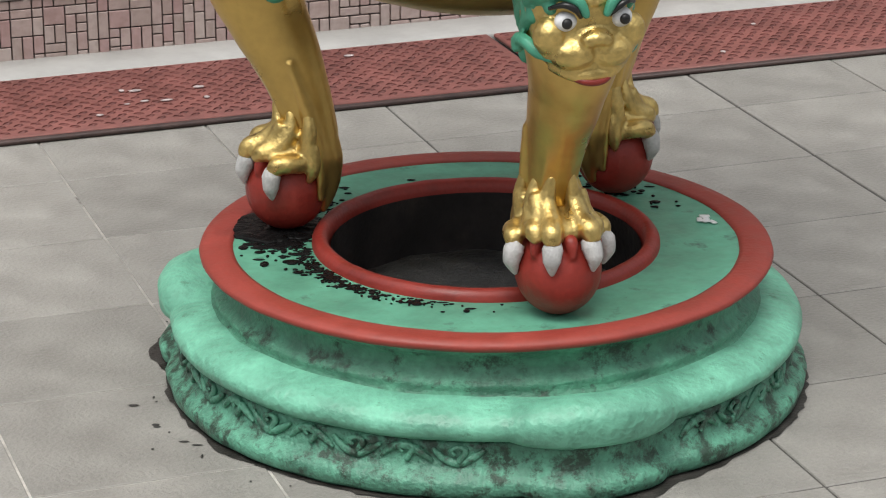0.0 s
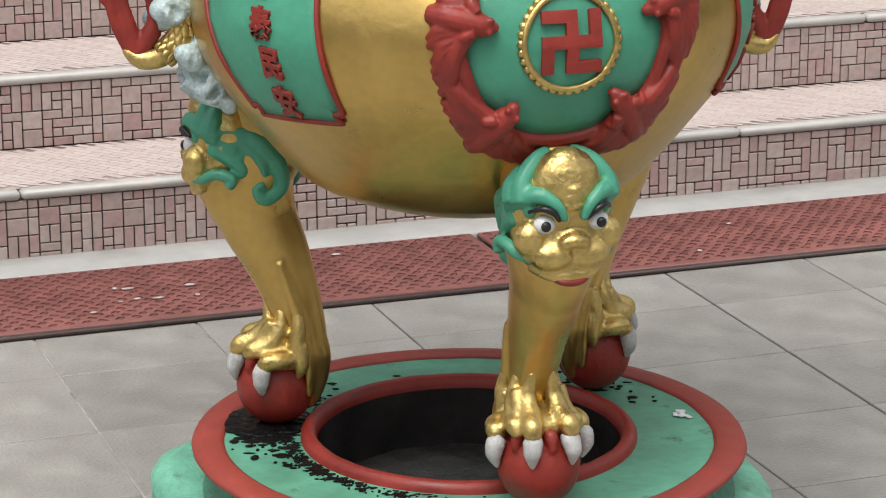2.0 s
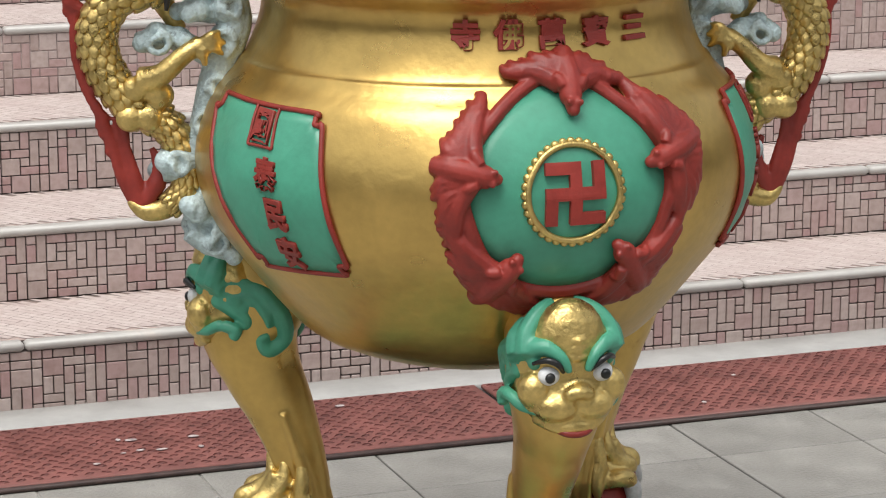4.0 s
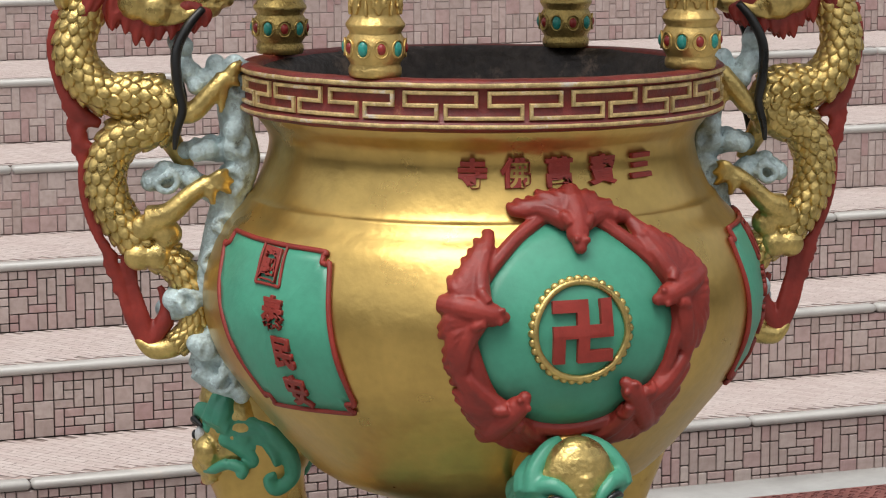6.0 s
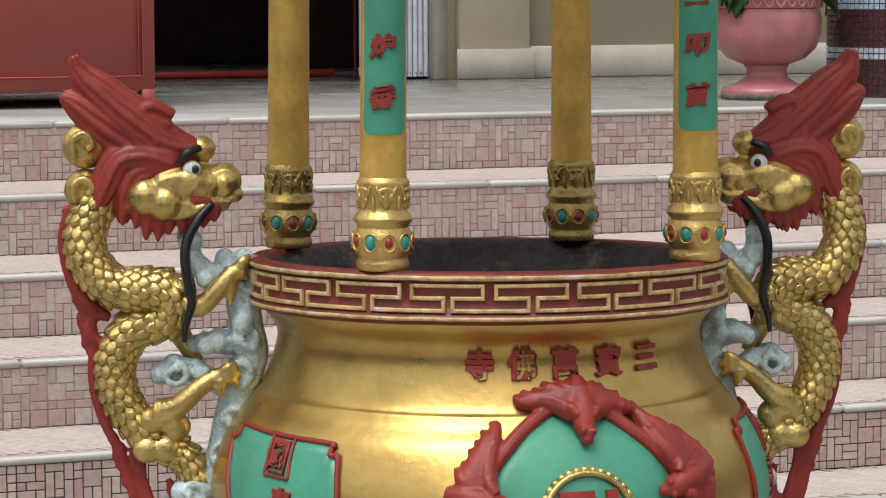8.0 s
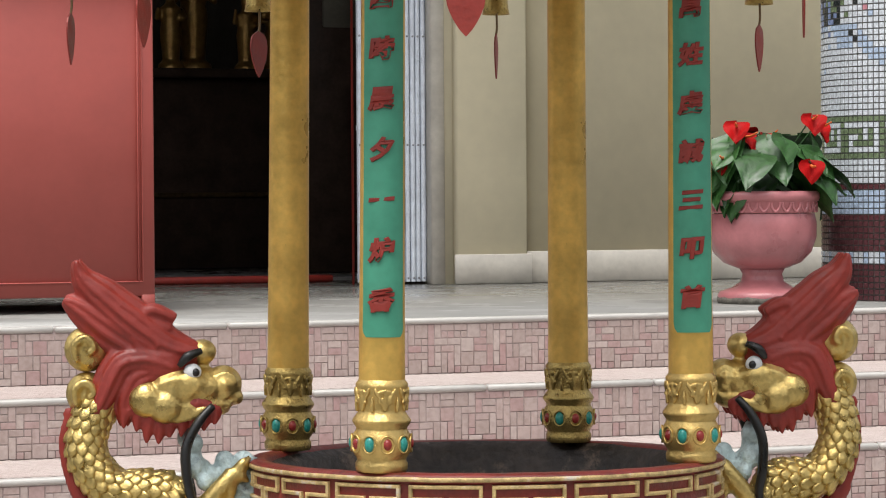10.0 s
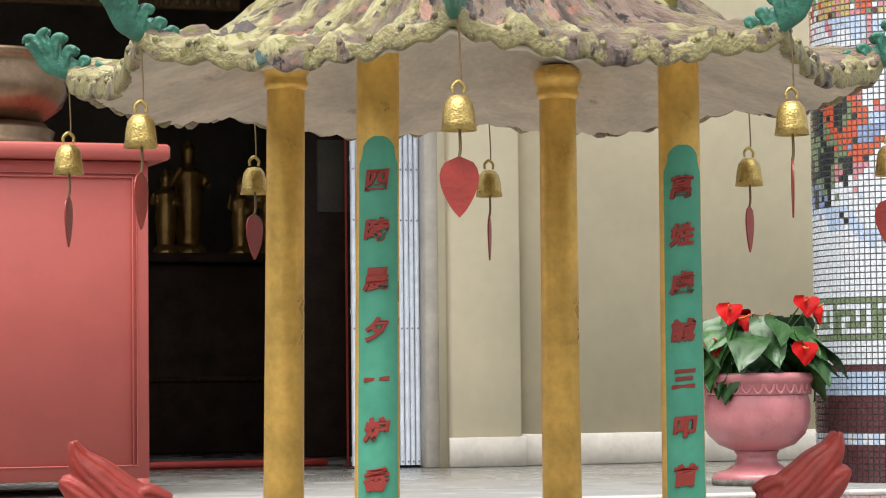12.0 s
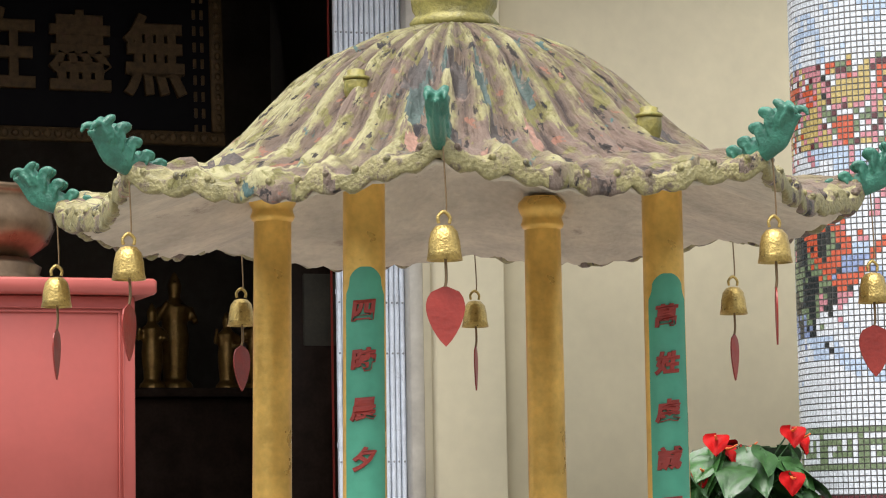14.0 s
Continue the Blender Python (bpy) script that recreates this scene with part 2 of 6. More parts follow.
def roof_material():
    """Weathered glaze: pale yellow, mauve grey, flaking to salmon and verdigris, with moss."""
    m = material("weathered_roof_glaze", (0.36, 0.32, 0.17), 0.5, 0, 14, 0.35, 1.0, fine=3)
    nt = m.node_tree
    b = nt.nodes["Principled BSDF"]
    co = nt.nodes.new("ShaderNodeTexCoord").outputs["Object"]
    base = b.inputs["Base Color"].links[0].from_socket
    grad = nt.nodes.new("ShaderNodeTexGradient")
    grad.gradient_type = "RADIAL"
    nt.links.new(co, grad.inputs["Vector"])
    sep = nt.nodes.new("ShaderNodeSeparateXYZ")
    nt.links.new(co, sep.inputs[0])
    comb = nt.nodes.new("ShaderNodeCombineXYZ")
    nt.links.new(grad.outputs["Fac"], comb.inputs[0])
    nt.links.new(sep.outputs[2], comb.inputs[1])
    # worn pale crests along the tile rolls; brown dirt and furrow shade painted between them
    wob = nt.nodes.new("ShaderNodeTexNoise")
    wob.inputs["Scale"].default_value, wob.inputs["Detail"].default_value, wob.inputs["Roughness"].default_value = 16, 9, 0.68
    nt.links.new(co, wob.inputs["Vector"])
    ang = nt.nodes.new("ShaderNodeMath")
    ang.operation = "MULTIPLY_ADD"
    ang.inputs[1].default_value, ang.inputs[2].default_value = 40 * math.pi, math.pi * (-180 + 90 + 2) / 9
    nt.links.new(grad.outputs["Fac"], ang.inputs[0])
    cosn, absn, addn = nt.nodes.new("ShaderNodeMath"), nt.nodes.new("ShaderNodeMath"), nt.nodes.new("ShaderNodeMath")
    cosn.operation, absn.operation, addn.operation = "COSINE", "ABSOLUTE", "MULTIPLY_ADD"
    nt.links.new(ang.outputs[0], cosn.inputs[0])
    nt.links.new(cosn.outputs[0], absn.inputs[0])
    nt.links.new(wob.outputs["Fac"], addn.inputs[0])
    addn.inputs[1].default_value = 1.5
    # colour runs paler towards -x, darker towards +x
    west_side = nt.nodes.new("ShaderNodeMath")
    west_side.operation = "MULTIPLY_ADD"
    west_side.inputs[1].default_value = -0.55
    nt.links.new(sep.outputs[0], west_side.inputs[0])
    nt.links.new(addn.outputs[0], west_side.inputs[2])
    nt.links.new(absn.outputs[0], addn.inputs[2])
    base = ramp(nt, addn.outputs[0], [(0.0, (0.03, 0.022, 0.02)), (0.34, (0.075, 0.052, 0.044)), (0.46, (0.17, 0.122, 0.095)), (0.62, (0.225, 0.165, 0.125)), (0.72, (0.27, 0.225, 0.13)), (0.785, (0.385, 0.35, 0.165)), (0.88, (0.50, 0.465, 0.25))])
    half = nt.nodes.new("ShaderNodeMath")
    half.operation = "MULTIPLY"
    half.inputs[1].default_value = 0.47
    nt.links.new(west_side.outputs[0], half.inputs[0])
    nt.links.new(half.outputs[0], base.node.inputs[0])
    # colour, scale round the roof, scale down the slope (0: even in all directions), bounds
    for colour, scale, down, lo, hi in (((0.20, 0.145, 0.105), 150, 6.0, 0.54, 0.58), ((0.24, 0.22, 0.075), 30, 0, 0.55, 0.60), ((0.24, 0.17, 0.135), 45, 3.0, 0.56, 0.59),
                                        ((0.03, 0.022, 0.020), 170, 9.0, 0.595, 0.615), ((0.36, 0.17, 0.115), 60, 8, 0.62, 0.635), ((0.09, 0.17, 0.165), 23, 0, 0.645, 0.66), ((0.03, 0.025, 0.028), 15.0, 0, 0.645, 0.66)):
        n = nt.nodes.new("ShaderNodeTexNoise")
        n.inputs["Scale"].default_value, n.inputs["Detail"].default_value, n.inputs["Roughness"].default_value = 1 if down else scale, 7, 0.65
        mp = nt.nodes.new("ShaderNodeMapping")
        mp.inputs["Location"].default_value = (scale, scale * 1.7, 0)
        mp.inputs["Scale"].default_value = (scale, down * 3, 1) if down else (1, 1, 0.55)
        nt.links.new(comb.outputs[0] if down else co, mp.inputs["Vector"])
        nt.links.new(mp.outputs[0], n.inputs["Vector"])
        mix = nt.nodes.new("ShaderNodeMix")
        mix.data_type = "RGBA"
        nt.links.new(ramp(nt, n.outputs["Fac"], [(lo, (0, 0, 0)), (hi, (1, 1, 1))]), mix.inputs["Factor"])
        nt.links.new(base, mix.inputs["A"])
        mix.inputs["B"].default_value = (*colour, 1)
        base = mix.outputs["Result"]
    # fibrous flaking relief running down the slope
    fib = nt.nodes.new("ShaderNodeTexNoise")
    fib.inputs["Scale"].default_value, fib.inputs["Detail"].default_value, fib.inputs["Roughness"].default_value = 1, 8, 0.7
    mpf = nt.nodes.new("ShaderNodeMapping")
    mpf.inputs["Scale"].default_value = (210, 26, 1)
    nt.links.new(comb.outputs[0], mpf.inputs["Vector"])
    nt.links.new(mpf.outputs[0], fib.inputs["Vector"])
    bmp = nt.nodes.new("ShaderNodeBump")
    bmp.inputs["Strength"].default_value, bmp.inputs["Distance"].default_value = 1.0, 0.022
    nt.links.new(fib.outputs["Fac"], bmp.inputs["Height"])
    nt.links.new(bmp.outputs[0], b.inputs["Normal"])
    # low fibres darkened in the colour as crevice shade
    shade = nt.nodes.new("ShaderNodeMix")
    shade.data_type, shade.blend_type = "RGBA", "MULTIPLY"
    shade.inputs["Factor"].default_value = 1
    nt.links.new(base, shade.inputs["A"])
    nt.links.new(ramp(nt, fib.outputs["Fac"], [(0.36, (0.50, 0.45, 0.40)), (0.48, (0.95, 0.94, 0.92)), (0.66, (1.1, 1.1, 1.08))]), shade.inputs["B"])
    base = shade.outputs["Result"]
    nt.links.new(base, b.inputs["Base Color"])
    return m


ROOF = roof_material()


def mosaic_material(name, colours, rough=0.35):
    m = bpy.data.materials.new(name)
    m.use_nodes = True
    nt = m.node_tree
    b = nt.nodes["Principled BSDF"]
    geo, oi = nt.nodes.new("ShaderNodeNewGeometry"), nt.nodes.new("ShaderNodeObjectInfo")
    add = nt.nodes.new("ShaderNodeMath")
    add.operation = "ADD"
    nt.links.new(geo.outputs["Random Per Island"], add.inputs[0])
    nt.links.new(oi.outputs["Random"], add.inputs[1])
    fr = nt.nodes.new("ShaderNodeMath")
    fr.operation = "FRACT"
    nt.links.new(add.outputs[0], fr.inputs[0])
    base = ramp(nt, fr.outputs[0], [(i / (len(colours) - 1), c) for i, c in enumerate(colours)])
    n = nt.nodes.new("ShaderNodeTexNoise")
    n.inputs["Scale"].default_value, n.inputs["Detail"].default_value = 60, 5
    nt.links.new(nt.nodes.new("ShaderNodeTexCoord").outputs["Object"], n.inputs["Vector"])
    mix = nt.nodes.new("ShaderNodeMix")
    mix.data_type, mix.blend_type = "RGBA", "MULTIPLY"
    mix.inputs["Factor"].default_value = 1
    nt.links.new(base, mix.inputs["A"])
    nt.links.new(ramp(nt, n.outputs["Fac"], [(0.3, (0.82, 0.8, 0.78)), (0.6, (1, 1, 1))]), mix.inputs["B"])
    nt.links.new(mix.outputs["Result"], b.inputs["Base Color"])
    b.inputs["Roughness"].default_value = rough
    return m


PINKS = mosaic_material("pink_riser_mosaic", [(0.37, 0.29, 0.265), (0.40, 0.32, 0.295), (0.43, 0.335, 0.31), (0.38, 0.25, 0.24), (0.43, 0.35, 0.325), (0.46, 0.38, 0.35)])
TREAD = mosaic_material("pale_pink_tread_strips", [(0.48, 0.40, 0.375), (0.52, 0.445, 0.415), (0.54, 0.47, 0.44), (0.47, 0.385, 0.36)], 0.45)
TREAD_JOINT = material("tread_joint", (0.36, 0.28, 0.25), 0.7, 0, 20, 0.4, 0.2)


# ---- mesh helpers ----
class Shape:
    """Collects vertices and faces of one part."""

    def __init__(self):
        self.v, self.f = [], []

    def add(self, verts, faces):
        o = len(self.v)
        self.v += [tuple(p) for p in verts]
        self.f += [tuple(i + o for i in f) for f in faces]
        return self

    def box(self, x0, x1, y0, y1, z0, z1, e=0.0):
        """A box whose edges are cut by e."""
        if not e:
            v = [(x, y, z) for x in (x0, x1) for y in (y0, y1) for z in (z0, z1)]
            return self.add(v, [(0, 1, 3, 2), (4, 6, 7, 5), (0, 4, 5, 1), (2, 3, 7, 6), (0, 2, 6, 4), (1, 5, 7, 3)])
        rings = []
        for z, k in ((z0, e), (z0 + e, 0), (z1 - e, 0), (z1, e)):
            a0, a1, b0, b1 = x0 + k, x1 - k, y0 + k, y1 - k
            c = e if not k else e * 0.6
            rings.append([(a0 + c, b0, z), (a1 - c, b0, z), (a1, b0 + c, z), (a1, b1 - c, z), (a1 - c, b1, z), (a0 + c, b1, z), (a0, b1 - c, z), (a0, b0 + c, z)])
        return self.loft(rings, caps=True)

    def loft(self, rings, caps=False, closed=True):
        n = len(rings[0])
        v = [p for r in rings for p in r]
        f = [(i * n + j, i * n + (j + 1) % n, (i + 1) * n + (j + 1) % n, (i + 1) * n + j) for i in range(len(rings) - 1) for j in range(n if closed else n - 1)]
        if caps:
            f += [tuple(range(n))[::-1], tuple((len(rings) - 1) * n + j for j in range(n))]
        return self.add(v, f)

    def lathe(self, profile, n=48, cx=0, cy=0, mod=None):
        rings = []
        for r, z in profile:
            ring = []
            for j in range(n):
                a = 2 * math.pi * j / n
                rr, zz = mod(r, z, a) if mod else (r, z)
                ring.append((cx + rr * math.sin(a), cy - rr * math.cos(a), zz))
            rings.append(ring)
        return self.loft(rings)

    def blob(self, c, s, rot=None, n=14, m=9):
        s = (s, s, s) if isinstance(s, (int, float)) else s
        r = rot or Matrix.Identity(3)
        c = Vector(c)
        rings = []
        for i in range(m + 1):
            t = math.pi * i / m
            k, z = max(math.sin(t), 0.02), math.cos(t)
            rings.append([c + r @ Vector((s[0] * k * math.cos(2 * math.pi * j / n), s[1] * k * math.sin(2 * math.pi * j / n), -s[2] * z)) for j in range(n)])
        return self.loft(rings, caps=True)

    def tube(self, path, radii, n=10, side=(0, 1, 0), flat=1.0):
        """A tube along smoothed points; flat scales its breadth along `side`."""
        pts, rad = smooth(path, radii)
        side = Vector(side)
        rings = []
        for i, p in enumerate(pts):
            d = (pts[min(i + 1, len(pts) - 1)] - pts[max(i - 1, 0)]).normalized()
            w = (side - d * side.dot(d))
            w = w.normalized() if w.length > 1e-4 else d.orthogonal().normalized()
            u = d.cross(w)
            rings.append([p + u * rad[i] * math.cos(2 * math.pi * j / n) + w * rad[i] * flat * math.sin(2 * math.pi * j / n) for j in range(n)])
        return self.loft(rings, caps=True)

    def mesh(self, name, shade=True):
        me = bpy.data.meshes.new(name)
        me.from_pydata(self.v, [], self.f)
        me.validate()
        bm = bmesh.new()
        bm.from_mesh(me)
        bmesh.ops.recalc_face_normals(bm, faces=bm.faces)
        bm.to_mesh(me)
        bm.free()
        if shade:
            me.polygons.foreach_set("use_smooth", [True] * len(me.polygons))
        return me


def smooth(path, radii, sub=5):
    """Catmull-Rom through the points."""
    p = [Vector(q) for q in path]
    radii = list(radii) if hasattr(radii, "__len__") else [radii] * len(p)
    out, rad = [], []
    for i in range(len(p) - 1):
        a, b, c, d = p[max(i - 1, 0)], p[i], p[i + 1], p[min(i + 2, len(p) - 1)]
        for k in range(sub):
            t = k / sub
            out.append(0.5 * (2 * b + (c - a) * t + (2 * a - 5 * b + 4 * c - d) * t * t + (3 * b - a - 3 * c + d) * t ** 3))
            rad.append(radii[i] * (1 - t) + radii[i + 1] * t)
    return out + [p[-1]], rad + [radii[-1]]


def part(name, shape, mat, parent=None, label="", shade=True, fuse=0.0, soften=2):
    """One mesh object; fuse melts overlapping pieces into one sculpted skin of that grain."""
    me = shape if isinstance(shape, bpy.types.Mesh) else shape.mesh(name, shade)
    if fuse:
        tmp = bpy.data.objects.new(name, me)
        scene.collection.objects.link(tmp)
        rm = tmp.modifiers.new("fuse", "REMESH")
        rm.mode, rm.voxel_size, rm.use_smooth_shade = "VOXEL", fuse, True
        sm = tmp.modifiers.new("soften", "SMOOTH")
        sm.factor, sm.iterations = 0.5, soften
        dg = bpy.context.evaluated_depsgraph_get()
        me = bpy.data.meshes.new_from_object(tmp.evaluated_get(dg))
        bpy.data.objects.remove(tmp)
    if not me.materials:
        for q in (mat if isinstance(mat, (list, tuple)) else [mat]):
            me.materials.append(q)
    ob = new(name, me)
    if parent is not None:
        ob.parent = parent
    if label:
        ob["label"] = label
    return ob


def thing(name, label, category, m=None, group="", kind=""):
    ob = new(name)
    ob.matrix_basis = m or Matrix.Identity(4)
    return tagged(ob, label, category, group, kind)


def glyph(ch, size, depth):
    """A character as a solid: x right, y up, z out, centred."""
    cu = bpy.data.curves.new("glyph", "FONT")
    cu.body, cu.size, cu.extrude, cu.offset, cu.resolution_u = ch, size, depth / 2, size * 0.02, 3
    cu.bevel_depth = depth * 0.2
    ob = bpy.data.objects.new("glyph", cu)
    scene.collection.objects.link(ob)
    me = bpy.data.meshes.new_from_object(ob.evaluated_get(bpy.context.evaluated_depsgraph_get()))
    bpy.data.objects.remove(ob)
    me.materials.clear()
    co = np.empty(len(me.vertices) * 3)
    me.vertices.foreach_get("co", co)
    co = co.reshape(-1, 3)
    co[:, :2] -= (co[:, :2].max(0) + co[:, :2].min(0)) / 2
    me.vertices.foreach_set("co", co.ravel())
    return me


def bent(me, fn):
    """The mesh with each vertex sent through fn."""
    for v in me.vertices:
        v.co = fn(v.co)
    me.update()
    return me

# ---- the ground, mat and stairs ----
ground = part("ground", Shape().box(-60, 60, -60, 40, -0.4, -0.006), COURT_FLOOR)
part("joint_bed", Shape().box(-2.168, 0.25, -4.083, 1.509, -0.010, -0.0028), GROUT, ground, "pale joint mortar")
part("joint_bed", Shape().box(0.253, 2.386, -4.083, 1.509, -0.010, -0.0028), DARK_GROUT, ground, "dirty joint mortar")
tagged(ground, "grey tiled forecourt with pale and dark joints", "ground", kind="structure")
kerb = part("kerb", Shape().box(-4, 5, 1.842, 2.0, -0.02, 0.012, 0.004), CONCRETE)
tagged(kerb, "grey concrete strip along the foot of the stairs", "kerb", kind="structure")


def rubber_mat(x0, x1):
    ob = thing("rubber_mat", "worn brick-red rubber mat with raised oval studs on the grey tiles", "mat", pose(x0, 1.425, 0), "mats along the stairs")
    w, d = x1 - x0, 0.415
    part("sheet", Shape().box(0, w, 0.006, d, 0.001, 0.012, 0.003), MAT_RED, ob)
    part("edge_strip", Shape().box(0, w, -0.012, 0.006, 0.0, 0.010, 0.003), MAT_EDGE, ob, "black rubber edge strip")
    s = Shape()
    rnd = random.Random(4)
    ny = int(d / 0.023)
    for j in range(ny):
        for i in range(int(w / 0.036)):
            cx, cy = (i + 0.5 + 0.5 * (j % 2)) * 0.036, 0.02 + (j + 0.5) * 0.0225
            if cx > w - 0.015 or cy > d - 0.01:
                continue
            a = radians(18 if (i + j) % 2 else -18)
            dx, dy = 0.0125 * math.cos(a), 0.0125 * math.sin(a)
            px, py = -0.0055 * math.sin(a), 0.0055 * math.cos(a)
            h = 0.0165 - rnd.random() * 0.0015
            s.add([(cx - dx, cy - dy, 0.012), (cx - px, cy - py, 0.012), (cx + dx, cy + dy, 0.012), (cx + px, cy + py, 0.012),
                   (cx - dx * 0.6, cy - dy * 0.6, h), (cx + dx * 0.6, cy + dy * 0.6, h)], [(0, 1, 5, 4), (2, 3, 4, 5), (0, 4, 3), (1, 2, 5)])
    tagged(part("studs", s, MAT_STUD, ob, shade=False), kind="stuff")
    for i in range(11):
        cx, cy = (2.42 + rnd.gauss(0, 0.10), 0.20 + rnd.gauss(0, 0.05)) if i < 8 else (rnd.uniform(0.4, w - 0.2), rnd.uniform(0.05, 0.36))
        part("paint_fleck", Shape().blob((cx, cy, 0.0150), (0.006 + 0.012 * rnd.random() ** 2, 0.004 + 0.006 * rnd.random(), 0.0016), n=9, m=5), FLECK, ob, "dried white paint splash")
    return ob


rubber_mat(-2.6, 0.69)
rubber_mat(0.705, 3.6)

STEPS = [(1.99, 0.0, 0.168), (2.395, 0.168, 0.345), (2.82, 0.345, 0.523), (3.27, 0.523, 0.708),
         (3.765, 0.708, 0.889), (4.345, 0.889, 1.075), (4.955, 1.075, 1.270)]
LAND = 1.270
SX0, SX1 = -1.6, 4.4
stairs = thing("stairs", "seven broad temple steps faced with pink mosaic", "stairs", kind="structure")
NB = len(STEPS)
for k, (y, z0, z1) in enumerate(STEPS):
    yb = STEPS[k + 1][0] if k + 1 < NB else 5.2
    part("step_core", Shape().box(SX0, SX1, y + (0.012 if k < 3 else 0.003), yb + 0.012, z0 - 0.05, z1 - 0.006), JOINT if k < 3 else JOINT_PALE, stairs)
    x = SX0
    rnd = random.Random(90 + k)
    x += rnd.random() * 0.3
    while x < SX1 - 0.1:
        w = 0.60
        part("nosing", Shape().box(x, x + w - 0.003, y - 0.006, y + 0.034, z1 - 0.020, z1 + 0.001, 0.006), NOSING, stairs)
        x += w
    if k + 1 < NB:
        part("tread_bed", Shape().box(SX0, SX1, y + 0.034, yb + 0.002, z1 - 0.004, z1 - 0.0015), TREAD_JOINT, stairs)
        s = Shape()
        a = radians(-38)
        ca, sa = math.cos(a), math.sin(a)
        L, W = 0.085, 0.021
        for i in range(-260, 330):
            for j in range(-60, 90):
                u, v = (j + 0.5 * (i % 2)) * L, i * W
                px, py = SX0 + 2 + u * sa + v * ca, y + u * ca - v * sa
                if not (SX0 + 0.1 < px < SX1 - 0.1 and y + 0.04 < py < yb - 0.006):
                    continue
                q = []
                for su, sv in ((-1, -1), (1, -1), (1, 1), (-1, 1)):
                    uu, vv = su * (L / 2 - 0.0008), sv * (W / 2 - 0.0005)
                    q.append((min(max(px + uu * sa + vv * ca, SX0), SX1), min(max(py + uu * ca - vv * sa, y + 0.035), yb), z1))
                s.add(q, [(0, 1, 2, 3)])
        tagged(part("tread_strips", s, TREAD, stairs, shade=False), kind="stuff")


def mosaic_cells(rows, cols, rnd):
    """Fills a grid with squares and oblongs of one to two cells."""
    used, cells = [[False] * cols for _ in range(rows)], []
    for c in range(cols):
        for r in range(rows):
            if used[r][c]:
                continue
            fit = [(h, w) for h, w in ((1, 1), (1, 1), (1, 2), (2, 1), (2, 2), (2, 2), (3, 1), (3, 1), (2, 1), (2, 1), (1, 2))
                   if r + h <= rows and c + w <= cols and not any(used[r + a][c + b] for a in range(h) for b in range(w))]
            h, w = rnd.choice(fit)
            for a in range(h):
                for b in range(w):
                    used[r + a][c + b] = True
            cells.append((r, c, h, w))
    return cells


def riser_pieces():
    """Riser mosaic: the lowest, nearest stretch in single tiles, the rest joined."""
    unit = {}
    for k, (y, z0, z1) in enumerate(STEPS):
        top = z1 - 0.021
        rows = 7
        ch = (top - z0) / rows
        cw = 0.0245
        rest, count = Shape(), 0
        for r, c, h, w in mosaic_cells(rows, int((SX1 - SX0) / cw), random.Random(40 + k)):
            g = 0.0016
            x0, x1 = SX0 + c * cw + g, SX0 + (c + w) * cw - g
            a0, a1 = z0 + r * ch + g, z0 + (r + h) * ch - g
            if k == 0 and 0.2 < x0 < 2.2 and count < 300:
                count += 1
                key = (h, w)
                if key not in unit:
                    unit[key] = Shape().box(0, x1 - x0, 0, 0.014, 0, a1 - a0, 0.0015).mesh("tile", False)
                    unit[key].materials.append(PINKS)
                ob = new("tile", unit[key])
                ob.parent = stairs
                ob.location = (x0, y, a0)
            else:
                e = 0.001
                rest.add([(x0, y + e, a0), (x1, y + e, a0), (x1, y + e, a1), (x0, y + e, a1), (x0 + e, y, a0 + e), (x1 - e, y, a0 + e), (x1 - e, y, a1 - e), (x0 + e, y, a1 - e),
                          (x0, y + 0.013, a0), (x1, y + 0.013, a0), (x1, y + 0.013, a1), (x0, y + 0.013, a1)],
                         [(4, 5, 6, 7), (0, 1, 5, 4), (1, 2, 6, 5), (2, 3, 7, 6), (3, 0, 4, 7), (8, 9, 1, 0), (9, 10, 2, 1), (10, 11, 3, 2), (11, 8, 0, 3)])
        tagged(part("riser_mosaic", rest, PINKS, stairs, shade=False), kind="stuff")


# ---- the landing, porch wall and doorway ----
landing = part("landing", Shape().box(-6, 12, 4.985, 9.3, 1.0, LAND - 0.001), LANDING)
tagged(landing, "polished pale grey porch landing", "floor", kind="structure")
WY = 8.40
wall = part("wall_north", Shape().box(2.93, 12, WY, WY + 0.3, LAND, 6.0), CREAM)
tagged(wall, "cream painted temple wall with marble skirting", "wall", kind="structure")
pil = part("pilaster", Shape().box(2.965, 3.335, WY - 0.07, WY - 0.001, LAND, 6.0, 0.012), CREAM, wall)
part("skirting", Shape().box(3.337, 12, WY - 0.016, WY - 0.001, LAND, LAND + 0.155, 0.004), SKIRT, wall, "grey marble skirting")
part("skirting", Shape().box(2.95, 3.35, WY - 0.088, WY - 0.071, LAND, LAND + 0.145, 0.004), SKIRT, wall, "grey marble skirting")
west = part("wall_west", Shape().box(-8, -1.2, WY, WY + 0.3, LAND, 6.0), CREAM)
tagged(west, "cream painted temple wall beside the doorway", "wall", kind="structure")
# unseen plain walls closing the forecourt, added to cut low sky and darken reflections
COURT = material("unseen_court_wall", (0.20, 0.19, 0.165), 0.8, 0, 1.5, 0.15, 0.3)
for nm, b in (("wall_unseen_south", (-16, 18, -10.3, -10, 0, 4.0)), ("wall_unseen_west", (-12.3, -12, -10, 8.4, 0, 4.0)), ("wall_unseen_east", (14, 14.3, -10, 8.4, 0, 4.0))):
    tagged(part(nm, Shape().box(*b), COURT), "unseen plain wall added round the forecourt to block low sky", "wall", kind="structure")
